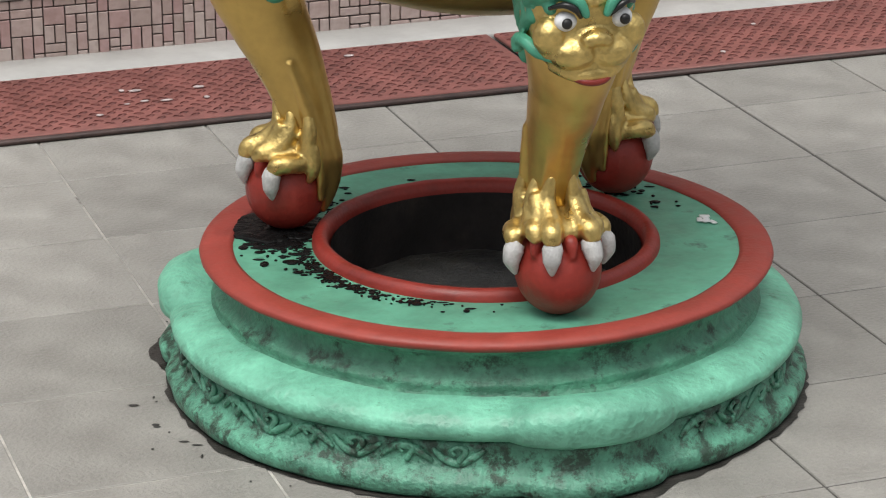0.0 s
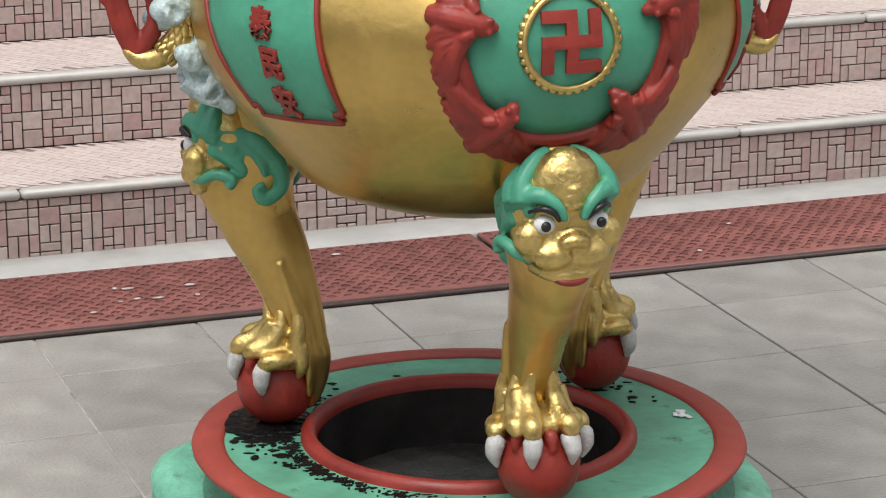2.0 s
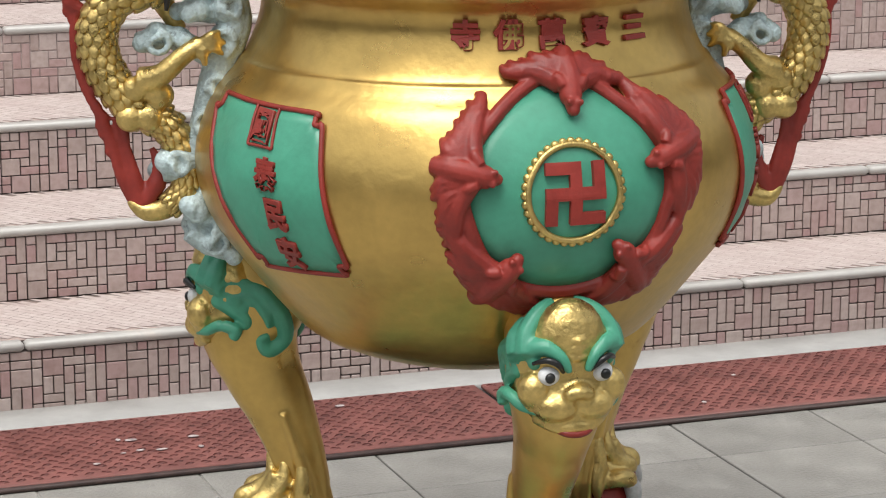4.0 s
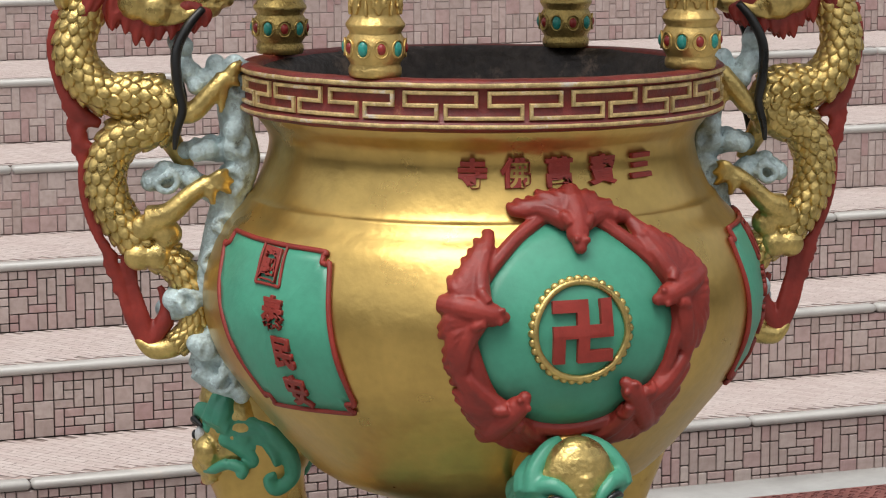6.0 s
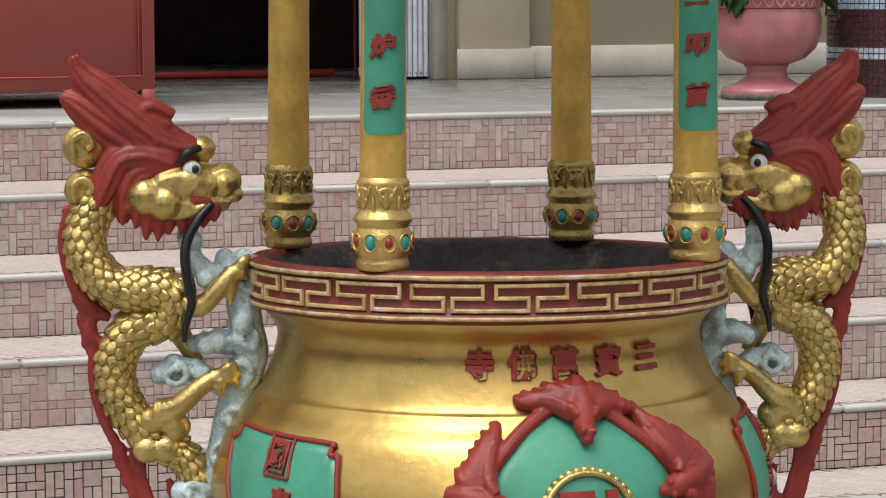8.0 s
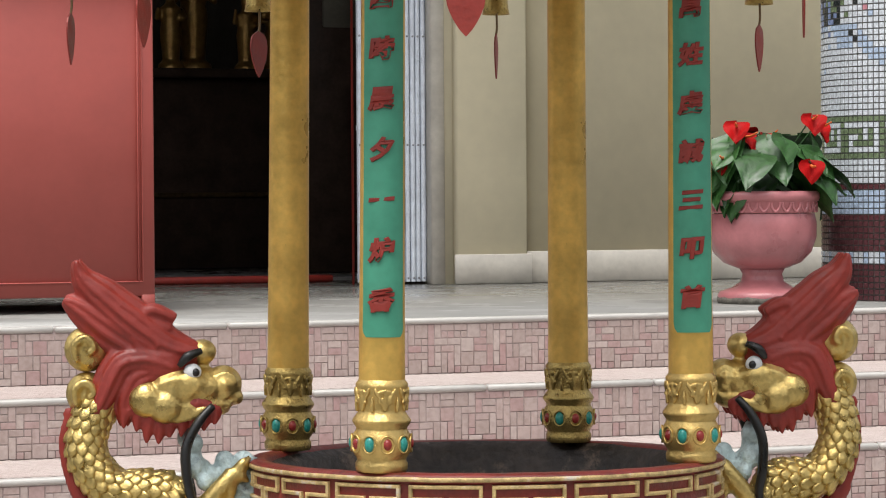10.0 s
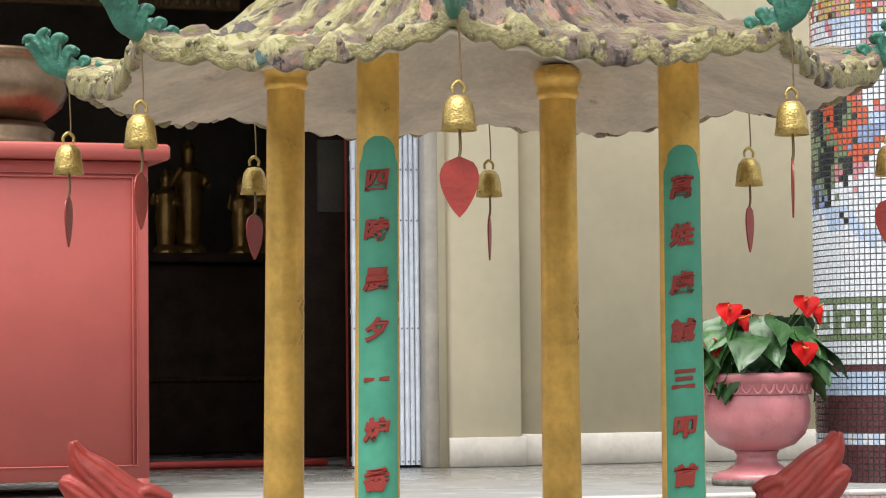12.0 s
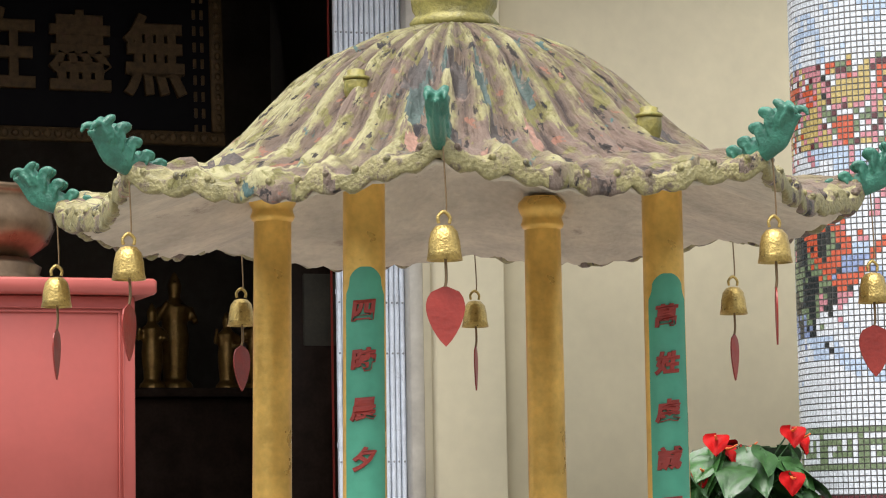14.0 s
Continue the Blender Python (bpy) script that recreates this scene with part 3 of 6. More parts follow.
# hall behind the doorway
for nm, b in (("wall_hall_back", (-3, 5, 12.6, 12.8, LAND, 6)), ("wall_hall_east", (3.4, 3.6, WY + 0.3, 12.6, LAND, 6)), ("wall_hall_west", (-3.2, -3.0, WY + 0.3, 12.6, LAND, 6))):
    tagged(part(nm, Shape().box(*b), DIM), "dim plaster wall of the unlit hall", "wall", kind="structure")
# unseen; its front edge at y=7.3 is set to shade the wall top
tagged(part("ceiling", Shape().box(-8, 12, 7.3, 12.8, 6.0, 6.2), DIM), "unseen ceiling added to shade the hall and porch wall", "ceiling", kind="structure")
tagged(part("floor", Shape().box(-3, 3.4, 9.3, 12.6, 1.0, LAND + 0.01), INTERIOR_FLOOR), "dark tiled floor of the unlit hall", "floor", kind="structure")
door = thing("door_1", "open doorway with a red painted frame and sill", "doorway", kind="structure")
part("jamb", Shape().box(2.490, 2.500, 8.505, 8.525, LAND, 5.6, 0.006), RED, door)
part("threshold", Shape().box(-1.2, 2.55, 9.02, 9.10, LAND, LAND + 0.035, 0.006), RED, door)
# grey instead of cream, painting the shaded side of the opening
part("reveal", Shape().box(2.86, 2.93, 8.40, 8.48, LAND, 5.6, 0.004), SKIRT, door, "door reveal in grey that stands in for shade")
# added block above the view; keeps sky light off the plaque and hall
hood = part("wall_shade_hood", Shape().box(-1.2, 2.92, 7.3, 9.5, 4.62, 6.0), DIM)
tagged(hood, "unseen hood added over the doorway to shade plaque and hall", "wall", kind="structure")


def folding_gate():
    g = thing("folding_gate", "pale blue-grey folding steel gate pushed open beside the doorway", "gate", pose(2.51, 8.50, LAND))
    for i in range(16):
        x, back = i * 0.0272, 0.004 * (i % 2)
        # rounded upright channel with turned-in edges
        outline = [(0.001, 0.0), (0.001, -0.016), (0.004, -0.021), (0.012, -0.023), (0.020, -0.021), (0.023, -0.016), (0.023, 0.0), (0.021, 0.0), (0.021, -0.014), (0.012, -0.020), (0.003, -0.014), (0.003, 0.0)]
        s = Shape().loft([[(x + u, v + back, z) for u, v in outline] for z in (0.012, 1.2, 2.4, 3.6)], caps=True)
        sl = part("slat", s, STEEL, g, shade=False)
        for z in (0.03, 0.68, 1.21, 1.46, 1.99, 2.27, 2.8, 3.2):
            r = Shape().blob((x + 0.012, -0.022 + back, z), (0.0055, 0.005, 0.0055), n=8, m=5)
            part("rivet", r, RIVET, sl, "worn steel rivet")
    for z in (0.03, 0.75, 1.5, 2.3, 3.1):
        part("cross_bar", Shape().box(0, 0.432, 0.001, 0.006, z, z + 0.025), STEEL, g)
    return g


folding_gate()


def plaque():
    p = thing("name_plaque", "black lacquered board with gilt characters in a carved frame", "plaque", pose(0.85, 9.0, 4.00, -4))
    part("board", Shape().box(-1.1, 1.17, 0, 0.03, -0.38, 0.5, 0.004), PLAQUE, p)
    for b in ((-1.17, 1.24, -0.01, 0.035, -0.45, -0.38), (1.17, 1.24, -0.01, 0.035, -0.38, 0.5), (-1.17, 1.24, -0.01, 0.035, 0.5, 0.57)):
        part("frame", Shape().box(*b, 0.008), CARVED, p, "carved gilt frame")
    rnd = random.Random(8)
    for i in range(44):
        part("carving", Shape().blob((-1.1 + i * 0.053, -0.012, -0.415), (0.022, 0.010, 0.018 + 0.008 * rnd.random()), n=7, m=5), CARVED, p)
    for i in range(16):
        part("carving", Shape().blob((1.205, -0.012, -0.36 + i * 0.053), (0.018, 0.010, 0.02), n=7, m=5), CARVED, p)
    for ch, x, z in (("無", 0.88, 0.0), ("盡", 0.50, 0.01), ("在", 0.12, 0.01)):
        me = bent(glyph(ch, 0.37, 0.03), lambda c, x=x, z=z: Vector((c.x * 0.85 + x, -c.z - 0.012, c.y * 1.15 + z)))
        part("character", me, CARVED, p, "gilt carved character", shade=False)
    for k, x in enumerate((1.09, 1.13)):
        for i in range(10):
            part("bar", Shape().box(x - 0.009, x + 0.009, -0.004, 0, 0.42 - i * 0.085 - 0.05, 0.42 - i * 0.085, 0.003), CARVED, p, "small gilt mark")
    return p


plaque()


def red_cabinet():
    c = thing("altar_cabinet", "salmon-red lacquered altar cabinet with a panelled front on short legs", "cabinet", pose(0.895, 5.95, LAND))
    part("body", Shape().box(-1.6, 0, 0, 0.9, 0.06, 1.262, 0.006), CABINET, c)
    for b in ((-1.6, -0.045, -0.008, 0, 0.112, 0.118), (-0.066, -0.060, -0.008, 0, 0.112, 1.20), (-1.6, -0.060, -0.008, 0, 1.196, 1.204), (-0.050, -0.045, -0.010, 0, 0.112, 1.215), (-1.6, -0.045, -0.010, 0, 1.212, 1.218)):
        part("moulding", Shape().box(*b, 0.002), CABINET, c)
    part("top", Shape().box(-1.68, 0.075, -0.05, 0.95, 1.264, 1.325, 0.010), CABINET, c)
    for x in (-0.052, -1.6):
        for y in (0.0, 0.83):
            part("leg", Shape().box(x, x + 0.052, y, y + 0.07, 0, 0.07, 0.004), CABINET, c)
    return c


red_cabinet()


def bronze_censer():
    b = thing("bronze_censer", "dark bronze incense bowl on a footed stand upon the red cabinet", "censer", pose(0.33, 6.35, LAND + 1.326))
    part("foot", Shape().lathe([(0.02, 0), (0.30, 0), (0.30, 0.025), (0.275, 0.04), (0.285, 0.07), (0.26, 0.085), (0.25, 0.10), (0.02, 0.1)], 48), BRONZE, b)
    part("bowl", Shape().lathe([(0.02, 0.101), (0.22, 0.101), (0.25, 0.12), (0.31, 0.16), (0.335, 0.22), (0.325, 0.29), (0.30, 0.325), (0.315, 0.345), (0.325, 0.36), (0.32, 0.372), (0.29, 0.365), (0.28, 0.3), (0.02, 0.2)], 48), BRONZE, b)
    return b


bronze_censer()


def gilded_figure(x, y, h, seed):
    rnd = random.Random(seed)
    s = Shape()
    s.lathe([(0.01, 0), (0.17 * h, 0), (0.15 * h, 0.07 * h), (0.10 * h, 0.1 * h), (0.12 * h, 0.3 * h), (0.13 * h, 0.45 * h), (0.11 * h, 0.6 * h), (0.13 * h, 0.72 * h), (0.05 * h, 0.8 * h), (0.06 * h, 0.86 * h), (0.065 * h, 0.92 * h), (0.03 * h, 1.0 * h), (0.005, 1.04 * h)], 12)
    for q in (-1, 1):
        s.tube([(q * 0.12 * h, 0, 0.72 * h), (q * 0.17 * h, -0.05 * h, 0.6 * h), (q * (0.06 + 0.12 * rnd.random()) * h, -0.12 * h, (0.55 + 0.25 * rnd.random()) * h)], [0.04 * h, 0.035 * h, 0.025 * h], 8)
    ob = part("gilded_figure", s, IDOL, None, fuse=0.012)
    ob.matrix_basis = pose(x, y, 2.455, 0, 0, -15 + 20 * rnd.random())
    return tagged(ob, "gilded figure standing on the dark altar", "statue", "figures on the altar")


# pale paper with the hall's dimness put into its colour
DIMMED_PAPER = material("dimmed_paper", (0.09, 0.08, 0.06), 0.8, 0, 10, 0.2, 0.1)
FIGURES = ((2.34, 0.50), (2.53, 0.70), (2.80, 0.46), (2.15, 0.6), (2.98, 0.5))
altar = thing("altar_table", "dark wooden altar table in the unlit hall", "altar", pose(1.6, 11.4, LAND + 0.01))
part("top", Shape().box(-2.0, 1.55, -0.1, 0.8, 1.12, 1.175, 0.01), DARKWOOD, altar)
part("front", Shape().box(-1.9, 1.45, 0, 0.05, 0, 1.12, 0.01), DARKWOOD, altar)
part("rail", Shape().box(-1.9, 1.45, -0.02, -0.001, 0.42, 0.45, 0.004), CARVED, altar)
for i, (x, h) in enumerate(FIGURES):
    gilded_figure(x, 11.55 + 0.2 * (i % 2), h, i)
shrine = thing("shrine_cabinet", "dark green carved shrine cabinet in the hall", "shrine", pose(2.98, 10.2, LAND + 0.01))
part("body", Shape().box(-0.22, 0.3, 0, 0.4, 0, 2.3, 0.01), DARKWOOD, shrine)
part("panel", Shape().box(-0.12, 0.1, -0.02, -0.001, 1.35, 1.75, 0.01), DIMMED_PAPER, shrine, "pale framed paper panel, dimmed in its colour")


# ---- potted plant and mosaic column ----
def flower_pot():
    p = thing("flower_pot", "glazed pink pedestal flower pot with a lobed bowl and chipped foot", "pot", pose(3.265, 5.62, LAND))

    def lobes(r, z, a):
        k = max(0, min(1, (z - 0.13) / 0.05)) * max(0, min(1, (0.35 - z) / 0.06))
        return r * (1 + 0.03 * k * (abs(math.cos(a * 6)) - 0.4)), z

    part("foot", Shape().lathe([(0.01, 0), (0.172, 0), (0.176, 0.03), (0.168, 0.045), (0.12, 0.062), (0.085, 0.085), (0.078, 0.115), (0.09, 0.135), (0.01, 0.135)], 48), POT_PINK, p)
    part("foot_stain", Shape().lathe([(0.02, -0.001), (0.1745, 0.0), (0.1785, 0.012), (0.1785, 0.020), (0.1770, 0.024)], 48, mod=lambda r, z, a: (r, z + (0.006 * noise.noise((math.sin(a) * 6, math.cos(a) * 6, 0)) if z > 0.015 else 0))), POT_STAIN, p, "mossy grey stain round the chipped foot")
    part("bowl", Shape().lathe([(0.01, 0.136), (0.095, 0.136), (0.15, 0.158), (0.190, 0.20), (0.210, 0.26), (0.212, 0.32), (0.206, 0.352)], 96, mod=lobes), POT_PINK, p)
    rim = part("rim", Shape().lathe([(0.206, 0.354), (0.214, 0.36), (0.214, 0.395), (0.222, 0.40), (0.232, 0.412), (0.232, 0.432), (0.222, 0.440), (0.20, 0.438), (0.195, 0.39), (0.01, 0.38)], 64), POT_PINK, p)
    for i in range(30):
        a = 2 * math.pi * i / 30
        s = Shape()
        s.tube([(0.214 * math.sin(a + q * 0.085), -0.214 * math.cos(a + q * 0.085), z) for q, z in ((-1, 0.396), (-0.8, 0.375), (0, 0.360), (0.8, 0.375), (1, 0.396))], 0.006, 6)
        part("garland", s, POT_PINK, rim)
    part("soil", Shape().lathe([(0.19, 0.405), (0.1, 0.415), (0.005, 0.42)], 24), SOOT, p)
    return p


flower_pot()


def heart(length, width, droop, cup=0.25, red=False):
    """A heart-shaped blade along +x with a raised midrib and drooping tip."""
    s = Shape()
    n, m = 10, 6
    rings = []
    for i in range(n + 1):
        t = i / n
        w = width * (math.sin(math.pi * min(1, t ** 0.62)) ** 0.8 if t < 1 else 0.0) * (1 - 0.25 * t) + 0.001
        ring = []
        for j in range(-m // 2, m // 2 + 1):
            q = j / (m / 2)
            back = -0.16 * length * abs(q) * (1 - t) ** 2
            ring.append((t * length + back, q * w, -droop * t * t * length + cup * abs(q) * w + 0.006 * math.sin(9 * t + 5 * q) - 0.004 * (j == 0)))
        rings.append(ring)
    s.loft(rings, closed=False)
    return s


def anthurium():
    p = thing("anthurium_plant", "leafy red-flowering anthurium growing in the pink pot", "plant", pose(3.265, 5.62, LAND + 0.41))
    rnd = random.Random(12)
    blades = [heart(0.17, 0.078, 0.22, 0.10).mesh("leaf"), heart(0.20, 0.090, 0.4, 0.12).mesh("leaf"), heart(0.14, 0.068, 0.12, 0.1).mesh("leaf")]
    for b in blades:
        b.materials.append(LEAF)
    flower = heart(0.088, 0.056, 0.10, 0.30).mesh("spathe")
    flower.materials.append(SPATHE)
    spike = Shape().tube([(0, 0, 0), (0.014, 0, 0.022), (0.022, 0, 0.052)], [0.006, 0.005, 0.003], 7).mesh("spadix")
    spike.materials.append(SPADIX)

    def stem(tip):
        base = Vector((tip.x * 0.15, tip.y * 0.15, 0))
        part("stem", Shape().tube([base, base.lerp(tip, 0.5) + Vector((0, 0, 0.03)), tip], [0.004, 0.0035, 0.003], 5), LEAF, p)

    for i in range(84):
        a, r, z = rnd.random() * 6.28, 0.03 + 0.20 * math.sqrt(rnd.random()), 0.03 + 0.22 * rnd.random()
        r *= 1.0 if z > 0.1 else 0.8
        tip = Vector((r * math.cos(a), r * math.sin(a) * 0.8, z))
        if i % 3 == 0:
            stem(tip)
        ob = new("leaf", blades[i % 3])
        ob.parent = p
        ob.matrix_basis = Matrix.Translation(tip) @ pose(0, 0, 0, 0, 0, math.degrees(a) + rnd.uniform(-35, 35)) @ pose(0, 0, 0, rnd.uniform(-25, 25), rnd.uniform(15, 70), 0)
    for x, y, z, rz, ry in ((-0.17, -0.13, 0.29, -120, 55), (-0.12, -0.08, 0.25, -60, 50), (0.15, -0.14, 0.32, -100, 55), (0.19, -0.10, 0.29, -60, 50), (0.10, -0.22, 0.14, -100, 70), (-0.21, -0.1, 0.17, -130, 60), (0.02, 0.02, 0.25, -60, 40), (-0.03, 0.08, 0.27, 70, 30)):
        tip = Vector((x, y, z))
        stem(tip)
        m = Matrix.Translation(tip) @ pose(0, 0, 0, 0, 0, rz) @ pose(0, 0, 0, 0, ry, 0)
        fl = new("flower", flower)
        fl.parent, fl.matrix_basis = p, m
        sp = new("spadix", spike)
        sp.parent = fl
        sp.matrix_basis = pose(0.015, 0, 0.006)
    return p


anthurium()


def mosaic_column():
    """Round pillar clad in small glass tiles: banded foot, fret band and a pictorial field above."""
    names = (("white", (0.62, 0.66, 0.70)), ("pale_blue", (0.42, 0.52, 0.66)), ("slate_blue", (0.22, 0.28, 0.45)), ("maroon", (0.10, 0.035, 0.04)), ("olive", (0.16, 0.21, 0.12)),
             ("orange_red", (0.50, 0.10, 0.05)), ("black", (0.03, 0.035, 0.035)), ("ochre", (0.46, 0.36, 0.14)), ("pink", (0.50, 0.22, 0.25)))
    mats = [material("glass_tile_" + n, c, 0.25, 0, 80, 0.18, 0.0, fine=2) for n, c in names]
    R, cx, cy, u, cell = 0.40, 4.05, 5.75, 0.0246, 0.0246
    col = thing("mosaic_column", "round pillar clad in small glass mosaic with banded foot and colourful picture", "column", pose(cx, cy, LAND), kind="structure")
    part("shaft", Shape().lathe([(0.01, 0), (R, 0), (R, 4.7), (0.01, 4.7)], 64), COLUMN_GROUT, col, "grey grout")
    rnd = random.Random(6)
    fret = ("11111111", "00000001", "11110101", "10010101", "10111101", "10000001", "11111111")

    def colour(a, z):
        i = int(a * R / cell)
        if z < 0.13 or 0.19 < z < 0.335 or 0.42 < z < 0.465:
            return 3
        if z < 0.42:
            return 0 if z < 0.19 and i % 3 else 1
        if 0.56 < z < 0.56 + 7 * cell:
            return 4 if fret[6 - int((z - 0.56) / cell) % 7][i % 8] == "1" else 0
        if z < 0.80:
            return 0
        n1 = noise.noise((a * 3.0, z * 3.2, 1.0))
        n2 = noise.noise((a * 7.0, z * 7.0, 4.0)) + 0.4 * noise.noise((a * 18.0, z * 18.0, 2.0))
        b = (math.degrees(a) + 180) % 360 - 180 + 30        # turn from the face towards the stairs
        x = radians(b) * R
        swirl = math.sin(16 * z + 9 * x + 2.5 * n1)
        if z > 2.20:
            return 1 if swirl > 0.72 else (2 if swirl > 0.97 else 0)
        if z > 1.86:
            # blossoms: ochre heart, pink and red petals with dark eyes
            d = noise.noise((a * 5.0, z * 6.5, 7.0)) + 0.25 * n2
            return 7 if d > 0.16 else (8 if d > 0.0 else (3 if d > -0.06 else (0 if d > -0.2 else (4 if d > -0.3 else 5)))) if n2 < 0.55 else 6
        # red dragon coil round a dark hollow, dark wooded slope below it, snow and pale blue water
        q = math.hypot(x + 0.29, (z - 1.46) * 0.9) + 0.02 * n2
        tail = abs(z - 1.40 - 0.10 * math.sin(13 * x + 1.2)) - 0.02 * n2
        if 0.055 < q < 0.105 or (tail < 0.030 and -0.42 < x < 0.4):
            return 5
        if math.hypot((x + 0.43) / 0.20, (z - 1.36) / 0.24) + 0.5 * n2 < 1 or q < 0.055:
            return 4 if n2 > 0.06 else 6
        if z > 1.62:
            return 8 if n2 > 0.3 else (1 if swirl > 0.55 else 0)
        if z > 1.02 + 0.5 * (x + 0.6):
            return 2 if swirl > 0.80 else (1 if swirl > 0.25 else (8 if n2 > 0.42 else 0))
        return 1 if swirl > 0.70 else 0

    s, idx = Shape(), []
    tiles = []
    for j in range(int(3.6 / u)):
        for i in range(int(2 * math.pi * R / u)):
            a = i * u / R
            if math.cos(a) < -0.62:
                continue
            tiles.append((a, j * u))
    g = 0.0024
    for a, z in tiles:
        c = colour(a + 0.001, z + 0.001)
        if z > 0.80 and rnd.random() < 0.16:
            c = colour(a + rnd.uniform(-0.3, 0.3), z + rnd.uniform(-0.06, 0.06))
        q = []
        for rr, k in ((R + 0.001, 0), (R + 0.004, 0.0007)):
            for sa, sz in ((0, 0), (1, 0), (1, 1), (0, 1)):
                aa = a + (g + k + sa * (u - 2 * g - 2 * k)) / R
                q.append((rr * math.sin(aa), -rr * math.cos(aa), z + g + k + sz * (u - 2 * g - 2 * k)))
        s.add(q, [(4, 5, 6, 7), (0, 1, 5, 4), (1, 2, 6, 5), (2, 3, 7, 6), (3, 0, 4, 7)])
        idx += [c] * 5
    me = s.mesh("tiles", False)
    for q in mats:
        me.materials.append(q)
    me.polygons.foreach_set("material_index", idx)
    tagged(part("tiles", me, mats, col), kind="stuff")
    return col


mosaic_column()

# ---- the incense burner: plinth, tripod bowl, dragon handles, posts, canopy ----
FACING = -20.48
TURN = pose(0, 0, 0, 0, 0, FACING)
LEGS = (19.0, 139.0, -101.0)


def polar(r, phi, z):
    a = radians(phi)
    return Vector((r * math.sin(a), -r * math.cos(a), z))


def lobe(a, wide=15.0):
    """1 at the three feet, falling to 0 beside them."""
    d = min(abs((math.degrees(a) - q + 180) % 360 - 180) for q in LEGS)
    return max(0.0, 1 - (d / wide) ** 2) ** 0.8 if d < wide else 0.0


def plinth():
    p = thing("plinth", "round jade-green plinth with red ring and open sooty pit", "plinth", TURN.copy())

    def foot(r, z, a):
        return r + 0.034 * lobe(a, 13) - 0.008 * lobe(a, 19) + 0.0035 * noise.noise((math.sin(a) * 9, math.cos(a) * 9, z * 25)), z

    def roll(r, z, a):
        k = lobe(a, 15)
        return r + 0.034 * k * (1 if z < 0.132 else 0.2), z + 0.020 * k * (1 if 0.104 < z < 0.132 else -0.2) + 0.002 * noise.noise((math.sin(a) * 5, math.cos(a) * 5, z * 9))

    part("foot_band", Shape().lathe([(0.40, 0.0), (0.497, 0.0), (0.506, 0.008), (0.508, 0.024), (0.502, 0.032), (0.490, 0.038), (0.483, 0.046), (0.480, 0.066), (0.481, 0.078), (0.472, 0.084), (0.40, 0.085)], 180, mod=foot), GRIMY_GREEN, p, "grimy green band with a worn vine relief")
    rnd = random.Random(2)
    for i in range(40):
        a0 = i * 9
        if lobe(radians(a0 + 4), 17) > 0:
            continue
        sgn, vine = 1 if i % 2 else -1, Shape()
        vine.tube([polar(0.483, a0 + q, 0.062 + sgn * h) for q, h in ((0, 0.010), (2, -0.006), (4.5, -0.012), (7, -0.002), (9, 0.010))], [0.003, 0.006, 0.008, 0.006, 0.003], 6, flat=0.7)
        vine.tube([polar(0.484, a0 + 4.5 + q, 0.062 + h) for q, h in ((0, -0.010), (1.2, 0.008), (0, 0.014), (-1.3, 0.008), (-0.6, 0.001))], [0.005, 0.005, 0.004, 0.004, 0.003], 6)
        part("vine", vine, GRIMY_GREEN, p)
    part("roll_moulding", Shape().lathe([(0.44, 0.080), (0.468, 0.081), (0.487, 0.086), (0.497, 0.095), (0.499, 0.107), (0.492, 0.118), (0.477, 0.126), (0.456, 0.131), (0.436, 0.134), (0.41, 0.135)], 180, mod=roll), PLINTH_GREEN, p, "thick rounded light green moulding")
    part("neck", Shape().lathe([(0.436, 0.131), (0.428, 0.139), (0.431, 0.145), (0.428, 0.151), (0.416, 0.158), (0.411, 0.168), (0.411, 0.182), (0.416, 0.190), (0.424, 0.194), (0.424, 0.208)], 180, mod=lambda r, z, a: (r + 0.003 * noise.noise((math.sin(a) * 7, math.cos(a) * 7, z * 30)), z)), NECK_GREEN, p, "dirty green hollow under the ring, darkened to paint in its shade")
    part("red_ring", Shape().lathe([(0.40, 0.201), (0.440, 0.204), (0.447, 0.208), (0.450, 0.213), (0.447, 0.219), (0.428, 0.222), (0.405, 0.221), (0.397, 0.218), (0.395, 0.198)], 120,
                                   mod=lambda r, z, a: (r + 0.002 * noise.noise((a * 6, r * 9, 0)), z)), RING_RED, p, "brick-red painted ring")
    part("top", Shape().lathe([(0.398, 0.216), (0.36, 0.215), (0.30, 0.215), (0.268, 0.216)], 96), TOP_GREEN, p, "flat green top with black wax spills")
    part("pit_lip", Shape().lathe([(0.274, 0.213), (0.273, 0.224), (0.267, 0.232), (0.259, 0.234), (0.252, 0.231), (0.247, 0.217), (0.246, 0.18)], 96,
                                  mod=lambda r, z, a: (r, z + 0.0015 * noise.noise((math.sin(a) * 7, math.cos(a) * 7, 3)))), RED, p, "red rounded lip round the pit")
    part("pit", Shape().lathe([(0.244, 0.213), (0.246, 0.17), (0.25, 0.13), (0.25, 0.100)], 64), PIT_SOOT, p, "sooty pit wall")
    part("pit_bottom", Shape().lathe([(0.252, 0.108), (0.20, 0.112), (0.15, 0.113), (0.08, 0.112), (0.005, 0.110)], 48, mod=lambda r, z, a: (r, z + 0.006 * noise.noise((r * 30 * math.sin(a), r * 30 * math.cos(a), 0)))), ASH, p, "damp ash")
    spill = Shape()
    for i in range(420):
        phi, r = -99 + rnd.gauss(0, 9 if i % 2 else 16), 0.330 + rnd.gauss(0, 0.03)
        if not 0.285 < r < 0.388:
            continue
        spill.blob(polar(r, phi, 0.2162), (0.003 + 0.017 * rnd.random() ** 3, 0.003 + 0.012 * rnd.random() ** 3, 0.0014), n=7, m=4)
